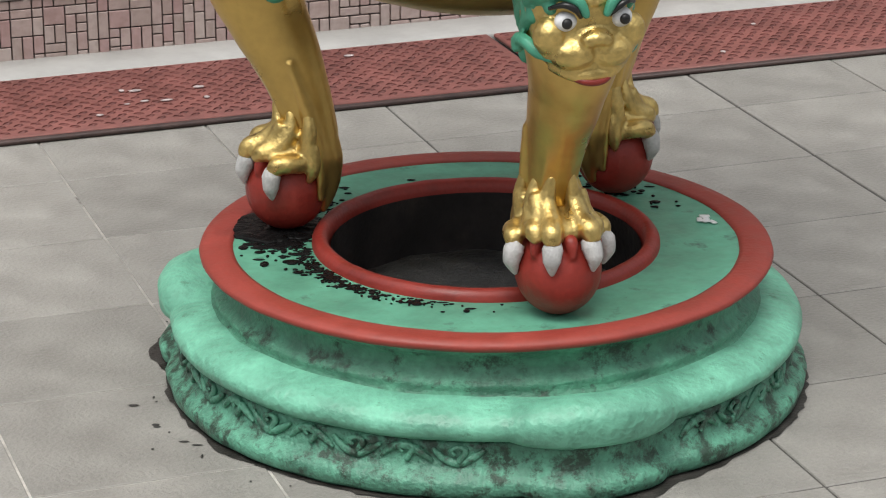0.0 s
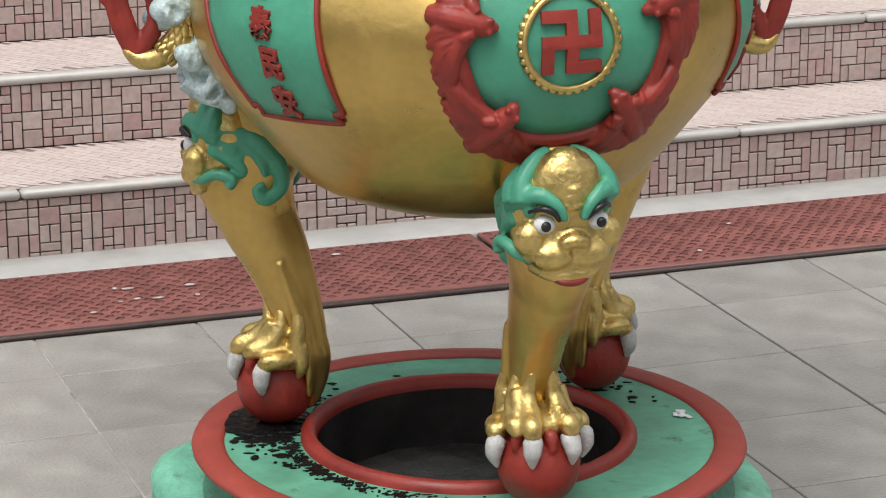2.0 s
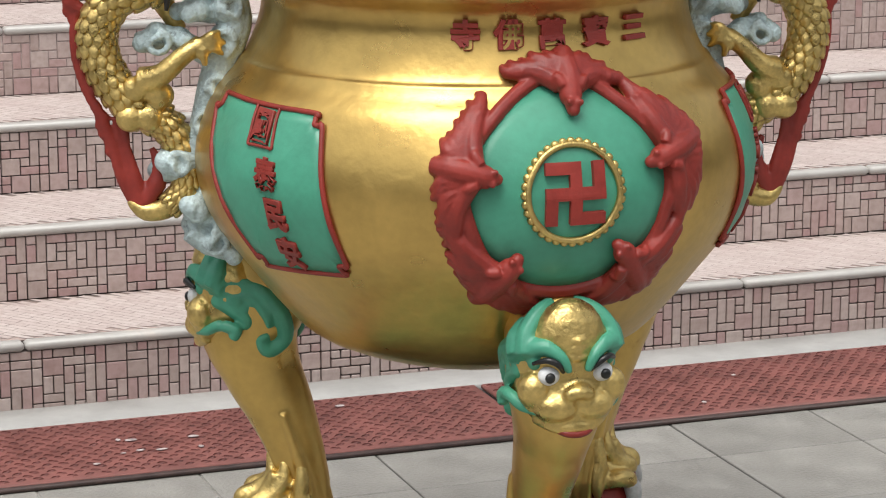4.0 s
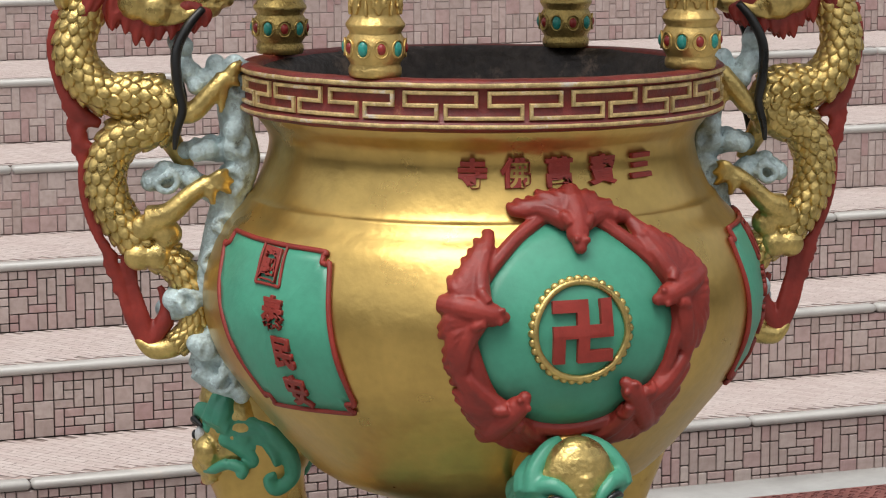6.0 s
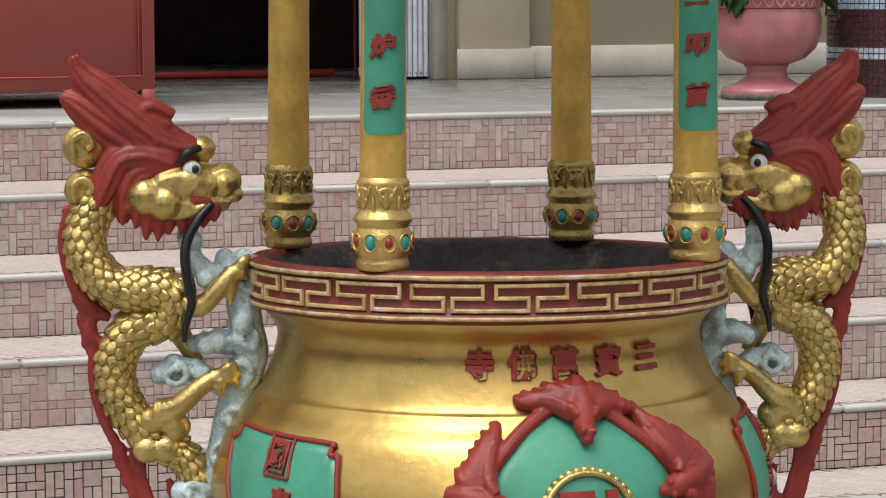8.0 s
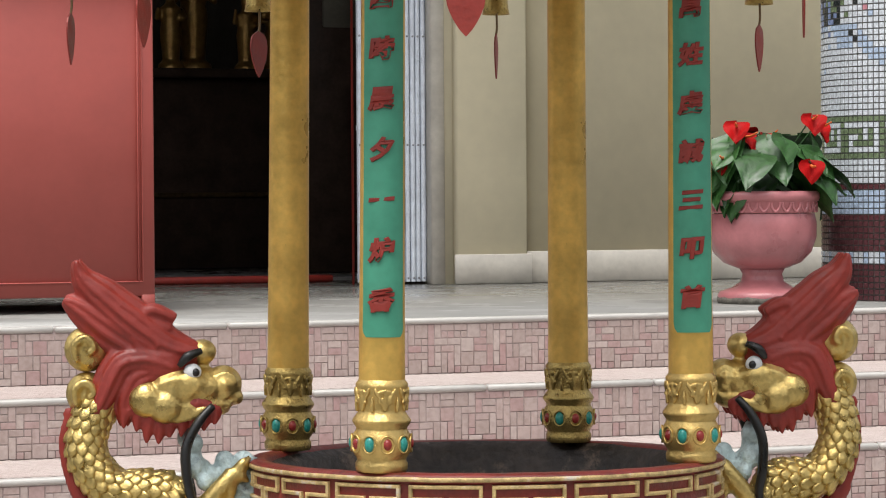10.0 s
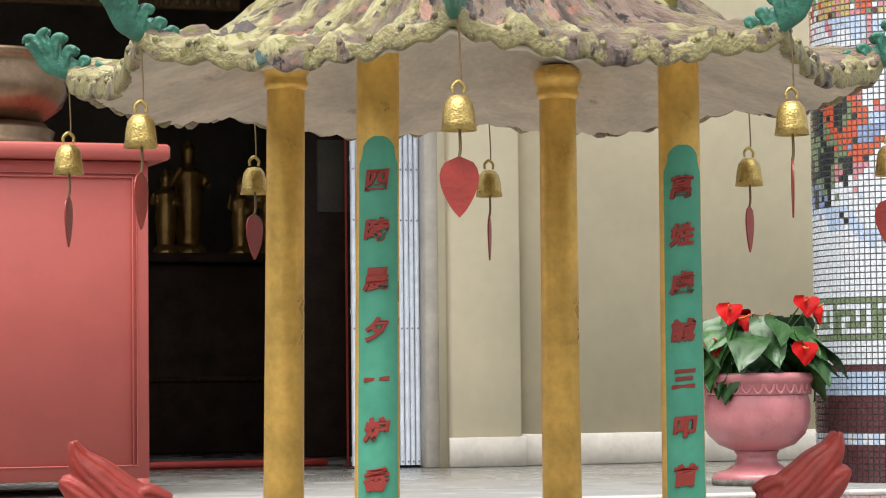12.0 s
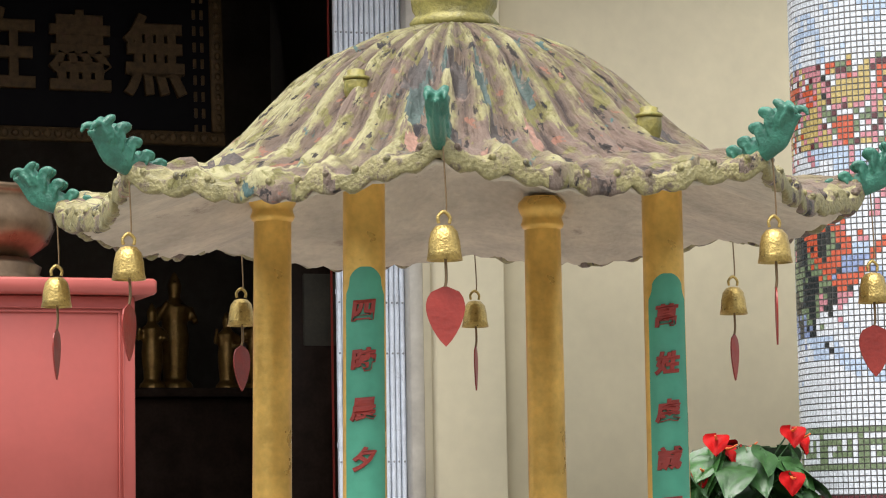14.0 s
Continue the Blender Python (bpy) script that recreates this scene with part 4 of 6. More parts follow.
    for i in range(110):
        a, d = rnd.random() * 6.28, 0.064 * math.sqrt(rnd.random())
        c = polar(0.338, -100, 0.217)
        spill.blob(c + Vector((d * math.cos(a), d * math.sin(a), 0)), (0.013 + 0.012 * rnd.random(), 0.012 + 0.010 * rnd.random(), 0.003 + 0.002 * rnd.random()), n=8, m=5)
    for i in range(320):
        phi, r = -60 + rnd.gauss(0, 28), 0.280 + abs(rnd.gauss(0, 0.014))
        spill.blob(polar(r, phi, 0.2162), (0.002 + 0.009 * rnd.random() ** 3, 0.002 + 0.006 * rnd.random() ** 3, 0.0012), n=6, m=4)
    for i in range(50):
        phi, r = 139 + rnd.gauss(0, 12), 0.33 + rnd.gauss(0, 0.035)
        if 0.285 < r < 0.388:
            spill.blob(polar(r, phi, 0.2162), (0.002 + 0.009 * rnd.random() ** 2, 0.002 + 0.006 * rnd.random() ** 2, 0.0015), n=6, m=4)
    tagged(part("wax_spill", spill, WAX, p, "black wax drips"), kind="stuff")
    for i in range(7):
        s = Shape().box(-0.009, 0.009, -0.004, 0.004, 0, 0.003, 0.001)
        ob = part("paper_scrap", s, WHITE, p, "small white paint flake")
        ob.matrix_basis = Matrix.Translation(polar(0.355 + 0.02 * rnd.random(), 103 + 6 * rnd.random(), 0.2162)) @ pose(0, 0, 0, 0, 4, rnd.random() * 180)
    return p


plinth()

BOWL = [(0.612, 0.02), (0.613, 0.10), (0.622, 0.155), (0.655, 0.248), (0.70, 0.300), (0.766, 0.354), (0.81, 0.388), (0.85, 0.414), (0.90, 0.431), (0.945, 0.4345),
        (0.99, 0.426), (1.03, 0.409), (1.055, 0.394), (1.075, 0.374), (1.086, 0.366), (1.092, 0.362), (1.10, 0.353), (1.13, 0.339), (1.165, 0.329), (1.19, 0.332), (1.215, 0.350), (1.236, 0.357)]
burner = thing("incense_burner", "large gold-painted three-legged temple incense burner with dragon handles and canopy", "incense burner", TURN.copy())


def bowl_radius(z):
    return float(np.interp(z, [q[0] for q in BOWL], [q[1] for q in BOWL]))


def on_bowl(phi0, z0, u, v, out):
    """A point u metres round from phi0 and v above z0 on the bowl, `out` metres proud of it."""
    # height along the curved wall
    z = z0 + v
    r = bowl_radius(z)
    slope = (bowl_radius(z + 0.01) - bowl_radius(z - 0.01)) / 0.02
    k = 1 / math.sqrt(1 + slope * slope)
    return polar(r + out * k, phi0 + math.degrees(u / 0.42), z - out * slope * k)


prof, _ = smooth([(r, 0, z) for z, r in BOWL], [0] * len(BOWL), 3)
bowl = part("bowl", Shape().lathe([(p.x, p.z) for p in prof], 128), GOLD, burner)
part("bowl_lining", Shape().lathe([(0.345, 1.283), (0.325, 1.27), (0.315, 1.18), (0.33, 1.10), (0.30, 1.07), (0.01, 1.07)], 64), SOOT, burner, "sooty iron lining")


def tilt(a):
    """The rim sits a little higher at the front."""
    return 0.003 + 0.008 * math.cos(a)


def on_rim(r, z, a):
    return r + 0.0008 * noise.noise((math.sin(a) * 12, math.cos(a) * 12, z * 60)), z + tilt(a) + 0.0008 * noise.noise((math.sin(a) * 9, math.cos(a) * 9, z * 20))


rim = part("rim", Shape().lathe([(0.340, 1.217), (0.355, 1.212), (0.366, 1.215), (0.372, 1.219), (0.372, 1.2265), (0.366, 1.229), (0.366, 1.275), (0.372, 1.277), (0.372, 1.285), (0.366, 1.289), (0.348, 1.289), (0.342, 1.284), (0.338, 1.26)], 160, mod=on_rim), DARK_RED, burner, "dark red rim with a gilt fret")
part("rim_edge", Shape().lathe([(0.3718, 1.2195), (0.3736, 1.2205), (0.3736, 1.2245), (0.3718, 1.2255)], 160, mod=on_rim), CREAM_GOLD, rim)
part("rim_edge", Shape().lathe([(0.3718, 1.2775), (0.3736, 1.2785), (0.3736, 1.2835), (0.3718, 1.2845)], 160, mod=on_rim), CREAM_GOLD, rim)


def fret_unit(phi, wide):
    """One turn of the running key pattern, a single folded line."""
    s = Shape()
    line = ((0.03, 1.0), (0.875, 1.0), (0.875, 0.5), (0.52, 0.5), (0.52, 0.0), (1.41, 0.0), (1.41, 0.5), (1.03, 0.5), (1.03, 1.0))
    t = 0.0031
    for (a, b), (c, d) in zip(line, line[1:]):
        u0, u1 = sorted((a * wide, c * wide))
        v0, v1 = sorted((1.2340 + b * 0.0360, 1.2340 + d * 0.0360))
        u0, u1, v0, v1 = u0 - t, u1 + t, v0 - t, v1 + t
        n = max(1, round((u1 - u0) / 0.014))
        for i in range(n):
            ring = []
            for rr, k in ((0.3655, 0.0), (0.3700, 0.0004), (0.3712, 0.0016)):
                for uu, vv in ((u0 + (u1 - u0) * i / n + k * (i == 0), v0 + k), (u0 + (u1 - u0) * (i + 1) / n - k * (i == n - 1), v0 + k), (u0 + (u1 - u0) * (i + 1) / n - k * (i == n - 1), v1 - k), (u0 + (u1 - u0) * i / n + k * (i == 0), v1 - k)):
                    ph = phi + math.degrees(uu / 0.3685)
                    ring.append(polar(rr + 0.0004 * noise.noise((uu * 90, vv * 90, phi)), ph, vv + tilt(radians(ph))))
            s.add(ring, [(8, 9, 10, 11)] + [(q + j, q + (j + 1) % 4, q + 4 + (j + 1) % 4, q + 4 + j) for q in (0, 4) for j in range(4)])
    return s


for i in range(19):
    part("fret", fret_unit(i * 360 / 19 - 17.74, 2 * math.pi / 19 * 0.3685), CREAM_GOLD, rim, shade=False)


def plate(outline, phi0, z0, out, steps=7, thick=0.006):
    """A sheet that follows the bowl inside a star-shaped outline of (u, v)."""
    s = Shape()
    cu, cv = sum(p[0] for p in outline) / len(outline), sum(p[1] for p in outline) / len(outline)
    rings = [[on_bowl(phi0, z0, cu + (u - cu) * k, cv + (v - cv) * k, out) for u, v in outline] for k in [max(i / steps, 0.01) for i in range(steps + 1)]]
    rings.append([on_bowl(phi0, z0, u, v, out - thick) for u, v in outline])
    return s.loft(rings)


def dense(pts, n=6):
    return [(a[0] + (b[0] - a[0]) * i / n, a[1] + (b[1] - a[1]) * i / n) for a, b in zip(pts, pts[1:] + pts[:1]) for i in range(n)]


def wall_tube(pts, phi0, z0, r, out=0.002, closed=True):
    p = [on_bowl(phi0, z0, u, v, out) for u, v in (pts + pts[:1] if closed else pts)]
    return Shape().tube(p, r, 7)


def label_panel(phi, words, pts, places):
    """Green name panel with notched corners and a red border, slanting down the bowl."""
    pl = part("panel", plate(dense(pts, 5), phi, 0.93, 0.004), GREEN, burner, "jade green panel with a red border")
    part("border", wall_tube(dense(pts, 3), phi, 0.93, 0.0042, 0.004), RED, pl, "red border")
    for ch, (u, v) in zip(words, places):
        me = bent(glyph(ch, 0.043, 0.005), lambda c, u=u, v=v: on_bowl(phi, 0.93, u + c.x * 0.95 - c.y * 0.12, v + c.y * 1.1 - c.x * 0.05, 0.006 + c.z))
        part("character", me, RED, pl, "red painted character", shade=False)
    u, v = places[0]
    part("seal_border", wall_tube(dense([(u - 0.031, v + 0.030), (u + 0.021, v + 0.028), (u + 0.030, v - 0.027), (u - 0.022, v - 0.026)], 5), phi, 0.93, 0.0026, 0.005), RED, pl, "red seal border")


label_panel(-46, "國泰民安", [(-0.148, 0.120), (0.088, 0.117), (0.090, 0.103), (0.105, 0.100), (0.142, -0.094), (0.128, -0.098), (0.134, -0.112), (-0.036, -0.122), (-0.038, -0.108), (-0.056, -0.106), (-0.164, 0.096), (-0.148, 0.104)],
            ((-0.008, 0.090), (0.018, 0.027), (0.035, -0.030), (0.045, -0.086)))
label_panel(83, "風調雨順", [(-0.110, 0.122), (0.110, 0.122), (0.110, 0.106), (0.126, 0.106), (0.122, -0.096), (0.106, -0.096), (0.106, -0.112), (-0.102, -0.112), (-0.102, -0.096), (-0.118, -0.096), (-0.126, 0.106), (-0.110, 0.106)],
            ((0.010, 0.088), (0.010, 0.026), (0.010, -0.032), (0.010, -0.086)))
for phi, ch in ((-2.2, "寺"), (8.4, "佛"), (19.4, "萬"), (31.5, "寶"), (43.9, "三")):
    me = bent(glyph(ch, 0.043, 0.006), lambda c, phi=phi: polar(bowl_radius(1.165 + c.y) + 0.002 + c.z, phi + math.degrees(c.x / 0.333), 1.163 + c.y))
    part("character", me, RED, bowl, "raised red character", shade=False)


def medallion(phi, z):
    """Green field wreathed by five red bats, with a Buddhist emblem in a beaded gold ring."""
    field = [(0.150 * math.sin(radians(a)), 0.146 * math.cos(radians(a))) for a in range(0, 360, 8)]
    md = part("medallion", plate(field, phi, z, 0.004), GREEN, burner, "jade green medallion wreathed by red bats")
    wreath = Shape()
    bats = ((5, 0.100, 0.190), (74, 0.116, 0.226), (138, 0.096, 0.212), (222, 0.112, 0.206), (282, 0.106, 0.200))   # turn, head, tail
    around = [q[0] for q in bats]

    def reach(a):
        """The garland runs nearer the middle between two bats."""
        d = min(abs((a - q + 180) % 360 - 180) for q in around)
        return 0.158 - 0.008 * min(1, d / 34)

    ringp = [(reach(a) * math.sin(radians(a)), reach(a) * math.cos(radians(a))) for a in range(0, 360, 8)]
    band = wall_tube(ringp, phi, z, 0.0115, 0.004)
    wreath.v, wreath.f = band.v, band.f
    rnd = random.Random(3)
    for a, near, out in bats:
        ca, sa = math.cos(radians(a)), math.sin(radians(a))
        L = out - near

        def at(rad, tan, lift):
            return on_bowl(phi, z, rad * sa + tan * ca, rad * ca - tan * sa, lift)

        # tapering body with a snouted, eared head
        wreath.tube([at(out, 0, 0.004), at(out - 0.25 * L, 0, 0.014), at(out - 0.5 * L, 0.001, 0.020), at(near + 0.024, 0, 0.020), at(near + 0.004, 0, 0.014)], [0.014, 0.019, 0.018, 0.015, 0.009], 12)
        wreath.blob(at(near + 0.022, 0, 0.017), 0.0170, n=12, m=8)
        wreath.blob(at(near + 0.006, 0, 0.013), (0.010, 0.011, 0.009), n=10, m=7)
        for q in (-1, 1):
            wreath.blob(at(near + 0.010, q * 0.008, 0.026), 0.0055, n=8, m=6)
            wreath.tube([at(near + 0.030, q * 0.012, 0.026), at(near + 0.040, q * 0.022, 0.026), at(near + 0.036, q * 0.030, 0.016)], [0.009, 0.008, 0.003], 7)
            # ribbed wing: a fan of folds ending in points along its outer edge
            folds = 7
            for k in range(folds):
                t = k / (folds - 1)
                tan = 0.014 + 0.086 * t + rnd.uniform(-0.004, 0.004)
                rad = out - 0.004 - (out - 0.166) * t ** 1.1 + 0.006 * math.sin(3.1 * t) + rnd.uniform(-0.004, 0.004)
                root = at(out - 0.62 * L, q * 0.016, 0.014)
                wreath.tube([root, at(out - 0.5 * L + (rad - out + 0.5 * L) * 0.55, q * tan * 0.60, 0.019 - 0.007 * t), at(rad - 0.010, q * tan * 0.93, 0.013 - 0.006 * t), at(rad, q * (tan + 0.006), 0.002)], [0.010, 0.0115, 0.0105, 0.0040], 8)
            wreath.tube([at(out - 0.6 * L, q * 0.012, 0.016), at(0.154, q * 0.046, 0.013), at(0.152, q * 0.082, 0.008), at(0.152, q * 0.104, 0.004)], [0.015, 0.014, 0.012, 0.008], 9)
            wreath.blob(at(0.150, q * 0.074, 0.014), 0.008, n=8, m=6)
    part("bat_wreath", wreath, RED, md, "wreath of five moulded red bats", fuse=0.0024, soften=1)
    ring = part("emblem_ring", wall_tube([(0.0665 * math.sin(radians(a)), 0.066 * math.cos(radians(a))) for a in range(0, 360, 10)], phi, z, 0.005, 0.007), GOLD_LEAF, md, "beaded gold ring")
    for a in range(0, 360, 10):
        part("bead", Shape().blob(on_bowl(phi, z, 0.0705 * math.sin(radians(a)), 0.070 * math.cos(radians(a)), 0.005), (0.0066, 0.0060, 0.0066), n=8, m=6), GOLD_LEAF, ring)
    s = Shape()
    t, w = 0.0082, 0.0425
    bars = ((-t, t, -w, w), (-w, w, -t, t), (-w, -t + 0.002, w - 2 * t, w), (w - 2 * t, w, t - 0.002, w), (t - 0.002, w, -w, -w + 2 * t), (-w, -w + 2 * t, -w, -t + 0.002))
    for u0, u1, v0, v1 in bars:
        n = 5
        cells = [(u0 + (u1 - u0) * i / n, v0 + (v1 - v0) * j / n) for i in range(n + 1) for j in range(n + 1)]
        top = [on_bowl(phi, z, u, v, 0.0125) for u, v in cells]
        low = [on_bowl(phi, z, u, v, 0.003) for u, v in cells]
        idx = lambda i, j: i * (n + 1) + j
        f = [(idx(i, j), idx(i + 1, j), idx(i + 1, j + 1), idx(i, j + 1)) for i in range(n) for j in range(n)]
        edge = [idx(i, 0) for i in range(n + 1)] + [idx(n, j) for j in range(1, n + 1)] + [idx(i, n) for i in range(n - 1, -1, -1)] + [idx(0, j) for j in range(n - 1, 0, -1)]
        m = len(cells)
        f += [(edge[k], edge[(k + 1) % len(edge)], edge[(k + 1) % len(edge)] + m, edge[k] + m) for k in range(len(edge))]
        s.add(top + low, f)
    part("emblem", s, RED, md, "raised red Buddhist emblem", shade=False)


medallion(19, 0.949)


# legs: a lion mask above, a paw gripping a ball below
def lion_leg(phi):
    turn = pose(0, 0, 0, 0, 0, phi) @ pose(0, 0.013, 0)          # local: -y outward, x along the wall
    g = Shape()

    def o(r, z, x=0.0):
        return Vector((x, -r, z))

    spine = [(0.300, 0.80, 0.062), (0.340, 0.745, 0.076), (0.368, 0.69, 0.086), (0.381, 0.63, 0.083), (0.362, 0.565, 0.066), (0.334, 0.505, 0.057), (0.312, 0.45, 0.048), (0.296, 0.40, 0.042), (0.290, 0.365, 0.040), (0.296, 0.335, 0.042)]
    g.tube([o(r, z) for r, z, _ in spine], [w for _, _, w in spine], 32, side=(1, 0, 0), flat=0.82)
    g.tube([o(0.285, 0.37), o(0.270, 0.335), o(0.268, 0.290), o(0.280, 0.246)], [0.036, 0.028, 0.018, 0.007], 10, side=(1, 0, 0))
    for x in (-0.034, -0.012, 0.012, 0.034):
        run = []
        for z, wide in ((0.60, 0.9), (0.54, 0.85), (0.48, 0.72), (0.42, 0.62), (0.375, 0.66)):
            mid, hw = (np.interp(-z, [-p[1] for p in spine], [p[k] for p in spine]) for k in (0, 2))
            xx = x * wide
            run.append(o(mid + hw * math.sqrt(max(0.0, 1 - (xx / (0.82 * hw)) ** 2)) - 0.004, z, xx))
        g.tube(run, [0.003, 0.006, 0.008, 0.009, 0.007], 7)
    for x in (-0.03, 0.03):
        g.tube([o(0.315, 0.50, x * 1.5), o(0.290, 0.42, x * 1.2), o(0.272, 0.34, x), o(0.274, 0.27, x * 0.8)], [0.005, 0.010, 0.011, 0.006], 7)
    leg = part("leg", g, GOLD, burner, "gold lion-mask leg gripping a red ball", fuse=0.0042, soften=2)
    leg.matrix_basis = turn.copy()
    pp = lambda r, z, x=0.0: o(r - 0.002, z + 0.012, x * 0.95)
    paw = Shape()
    def bs(az, el, r):
        return o(0.336 + r * math.cos(radians(el)) * math.cos(radians(az)), 0.286 + r * math.sin(radians(el)), r * math.cos(radians(el)) * math.sin(radians(az)))

    paw.blob(o(0.328, 0.348), (0.056, 0.052, 0.030), n=16, m=10)
    paw.blob(o(0.352, 0.350), (0.040, 0.034, 0.022), n=14, m=9)
    for q in (-1, 1):
        # inner toe over the crown of the ball, outer toe sweeping round its side
        paw.tube([o(0.345, 0.43, q * 0.014), o(0.342, 0.392, q * 0.020), bs(q * 40, 66, 0.088), bs(q * 30, 50, 0.091), bs(q * 28, 40, 0.084)], [0.007, 0.013, 0.0165, 0.0165, 0.0125], 12)
        paw.blob(bs(q * 31, 55, 0.090), 0.0130, n=10, m=8)
        paw.tube([o(0.290, 0.425, q * 0.034), o(0.286, 0.385, q * 0.040), bs(q * 135, 44, 0.080), bs(q * 112, 40, 0.086), bs(q * 94, 38, 0.086), bs(q * 88, 30, 0.079)], [0.007, 0.013, 0.016, 0.0155, 0.0155, 0.0115], 12)
        paw.blob(bs(q * 94, 42, 0.084), 0.0125, n=10, m=8)
        paw.tube([o(0.318, 0.42, q * 0.026), o(0.318, 0.385, q * 0.034), bs(q * 84, 60, 0.082), bs(q * 62, 52, 0.084), bs(q * 48, 44, 0.078)], [0.008, 0.014, 0.017, 0.016, 0.010], 10)
        paw.tube([o(0.330, 0.400, q * 0.034), bs(q * 66, 62, 0.083), bs(q * 48, 50, 0.082)], [0.010, 0.015, 0.012], 9)
    toes = ((-86, 36), (-28, 46), (28, 46), (86, 36))       # turn and rise of each claw round the ball
    for x in (-0.036, 0.036):
        paw.tube([pp(0.30, 0.372, x), pp(0.285, 0.35, x * 1.2), pp(0.282, 0.318, x * 1.25), pp(0.292, 0.292, x * 1.1)], [0.010, 0.013, 0.012, 0.004], 8)
    pw = part("paw", paw, GOLD_LEAF, leg, "bright gold clawed paw", fuse=0.0034, soften=3)
    for az, el in toes:
        part("claw", Shape().tube([bs(az, el, 0.078), bs(az, el - 9, 0.079), bs(az, el - 22, 0.0755), bs(az, el - 38, 0.0675)], [0.011, 0.0155, 0.0130, 0.0025], 10, side=(1, 0, 0)), CLAW, pw, "white claw")
    ball = Shape().blob(o(0.336, 0.283), (0.064, 0.066, 0.068), n=24, m=16)
    for az in (-57, 0, 57):
        ball.tube([bs(az, 62, 0.066), bs(az, 46, 0.074), bs(az, 26, 0.068)], [0.006, 0.012, 0.004], 8)
    part("ball", ball, RED, leg, "red ball under the paw", fuse=0.004, soften=2)
    hh = lambda r, z, x=0.0: o(r - 0.004, 0.604 + (z - 0.571) * 0.88, x * 0.94)
    hd = Shape()
    hd.blob(hh(0.405, 0.690), (0.080, 0.070, 0.076), n=18, m=12)
    hd.blob(hh(0.415, 0.640), (0.074, 0.060, 0.060), n=16, m=10)
    hd.blob(hh(0.438, 0.722), (0.054, 0.038, 0.058), n=14, m=9)
    for k in range(3):
        hd.tube([hh(0.470, 0.700 + 0.014 * k, -0.020), hh(0.476, 0.697 + 0.014 * k, 0), hh(0.470, 0.700 + 0.014 * k, 0.020)], [0.002, 0.0045, 0.002], 6)
    for q in (-1, 1):
        hd.blob(hh(0.458, 0.614, q * 0.027), (0.036, 0.026, 0.024), n=12, m=8)
        hd.blob(hh(0.440, 0.622, q * 0.046), (0.030, 0.026, 0.028), n=12, m=8)
        hd.blob(hh(0.448, 0.642, q * 0.060), (0.027, 0.024, 0.027), n=10, m=8)
        hd.blob(hh(0.478, 0.638, q * 0.013), (0.012, 0.012, 0.010), n=8, m=6)
        hd.blob(hh(0.455, 0.690, q * 0.030), (0.026, 0.018, 0.012), n=8, m=6)
    hd.blob(hh(0.474, 0.642), (0.019, 0.020, 0.012), n=10, m=8)
    hd.tube([hh(0.440, 0.596, -0.055), hh(0.458, 0.582, -0.03), hh(0.464, 0.578, 0), hh(0.458, 0.582, 0.03), hh(0.440, 0.596, 0.055)], 0.012, 8)
    for k in range(-4, 5):
        hd.blob(hh(0.468 - abs(k) * 0.004, 0.592 + 0.004 * abs(k) * 0.6, k * 0.011), 0.0065, n=7, m=5)
    head = part("lion_mask", hd, GOLD_LEAF, leg, "gold lion mask with green brows", fuse=0.0036, soften=1)
    part("lips", Shape().tube([hh(0.450, 0.582, -0.042), hh(0.468, 0.571, -0.02), hh(0.472, 0.568, 0), hh(0.468, 0.571, 0.02), hh(0.450, 0.582, 0.042)], [0.003, 0.005, 0.0055, 0.005, 0.003], 7), RED, head, "red lips")
    for q in (-1, 1):
        eye = part("eye", Shape().blob(hh(0.463, 0.668, q * 0.043), (0.0165, 0.012, 0.0145), n=14, m=10), WHITE, head, "white painted eye")
        part("pupil", Shape().blob(hh(0.4745, 0.667, q * 0.045), (0.0078, 0.005, 0.0078), n=12, m=8), BLACK, head, "black pupil")
        part("eyelid", Shape().tube([hh(0.470, 0.674, q * 0.022), hh(0.479, 0.690, q * 0.034), hh(0.474, 0.697, q * 0.050), hh(0.456, 0.688, q * 0.066)], [0.003, 0.005, 0.005, 0.003], 6), BLACK, head, "black eyelid")
        h = Shape()
        h.tube([hh(0.476, 0.674, q * 0.014), hh(0.474, 0.698, q * 0.026), hh(0.460, 0.714, q * 0.048), hh(0.436, 0.706, q * 0.070), hh(0.405, 0.69, q * 0.080)], [0.005, 0.009, 0.013, 0.015, 0.013], 10)
        for k in range(5):
            h.tube([hh(0.476, 0.694 + 0.004 * k, q * (0.022 + 0.004 * k)), hh(0.466, 0.712 + 0.003 * k, q * 0.046), hh(0.441, 0.712 + 0.004 * k, q * 0.066)], [0.002, 0.0045, 0.002], 6)

        def hs(az, el, k=1.0):
            return hh(0.405 + k * 0.070 * math.cos(radians(el)) * math.cos(radians(az)), 0.690 + k * 0.086 * math.sin(radians(el)), q * k * 0.084 * math.cos(radians(el)) * math.sin(radians(az)))

        h.tube([hs(58, 6), hs(64, 26), hs(66, 46), hs(68, 64), hs(78, 78)], [0.016, 0.015, 0.014, 0.012, 0.008], 8)
        h.tube([hs(74, 4), hs(80, 22), hs(84, 44)], [0.016, 0.016, 0.008], 8)

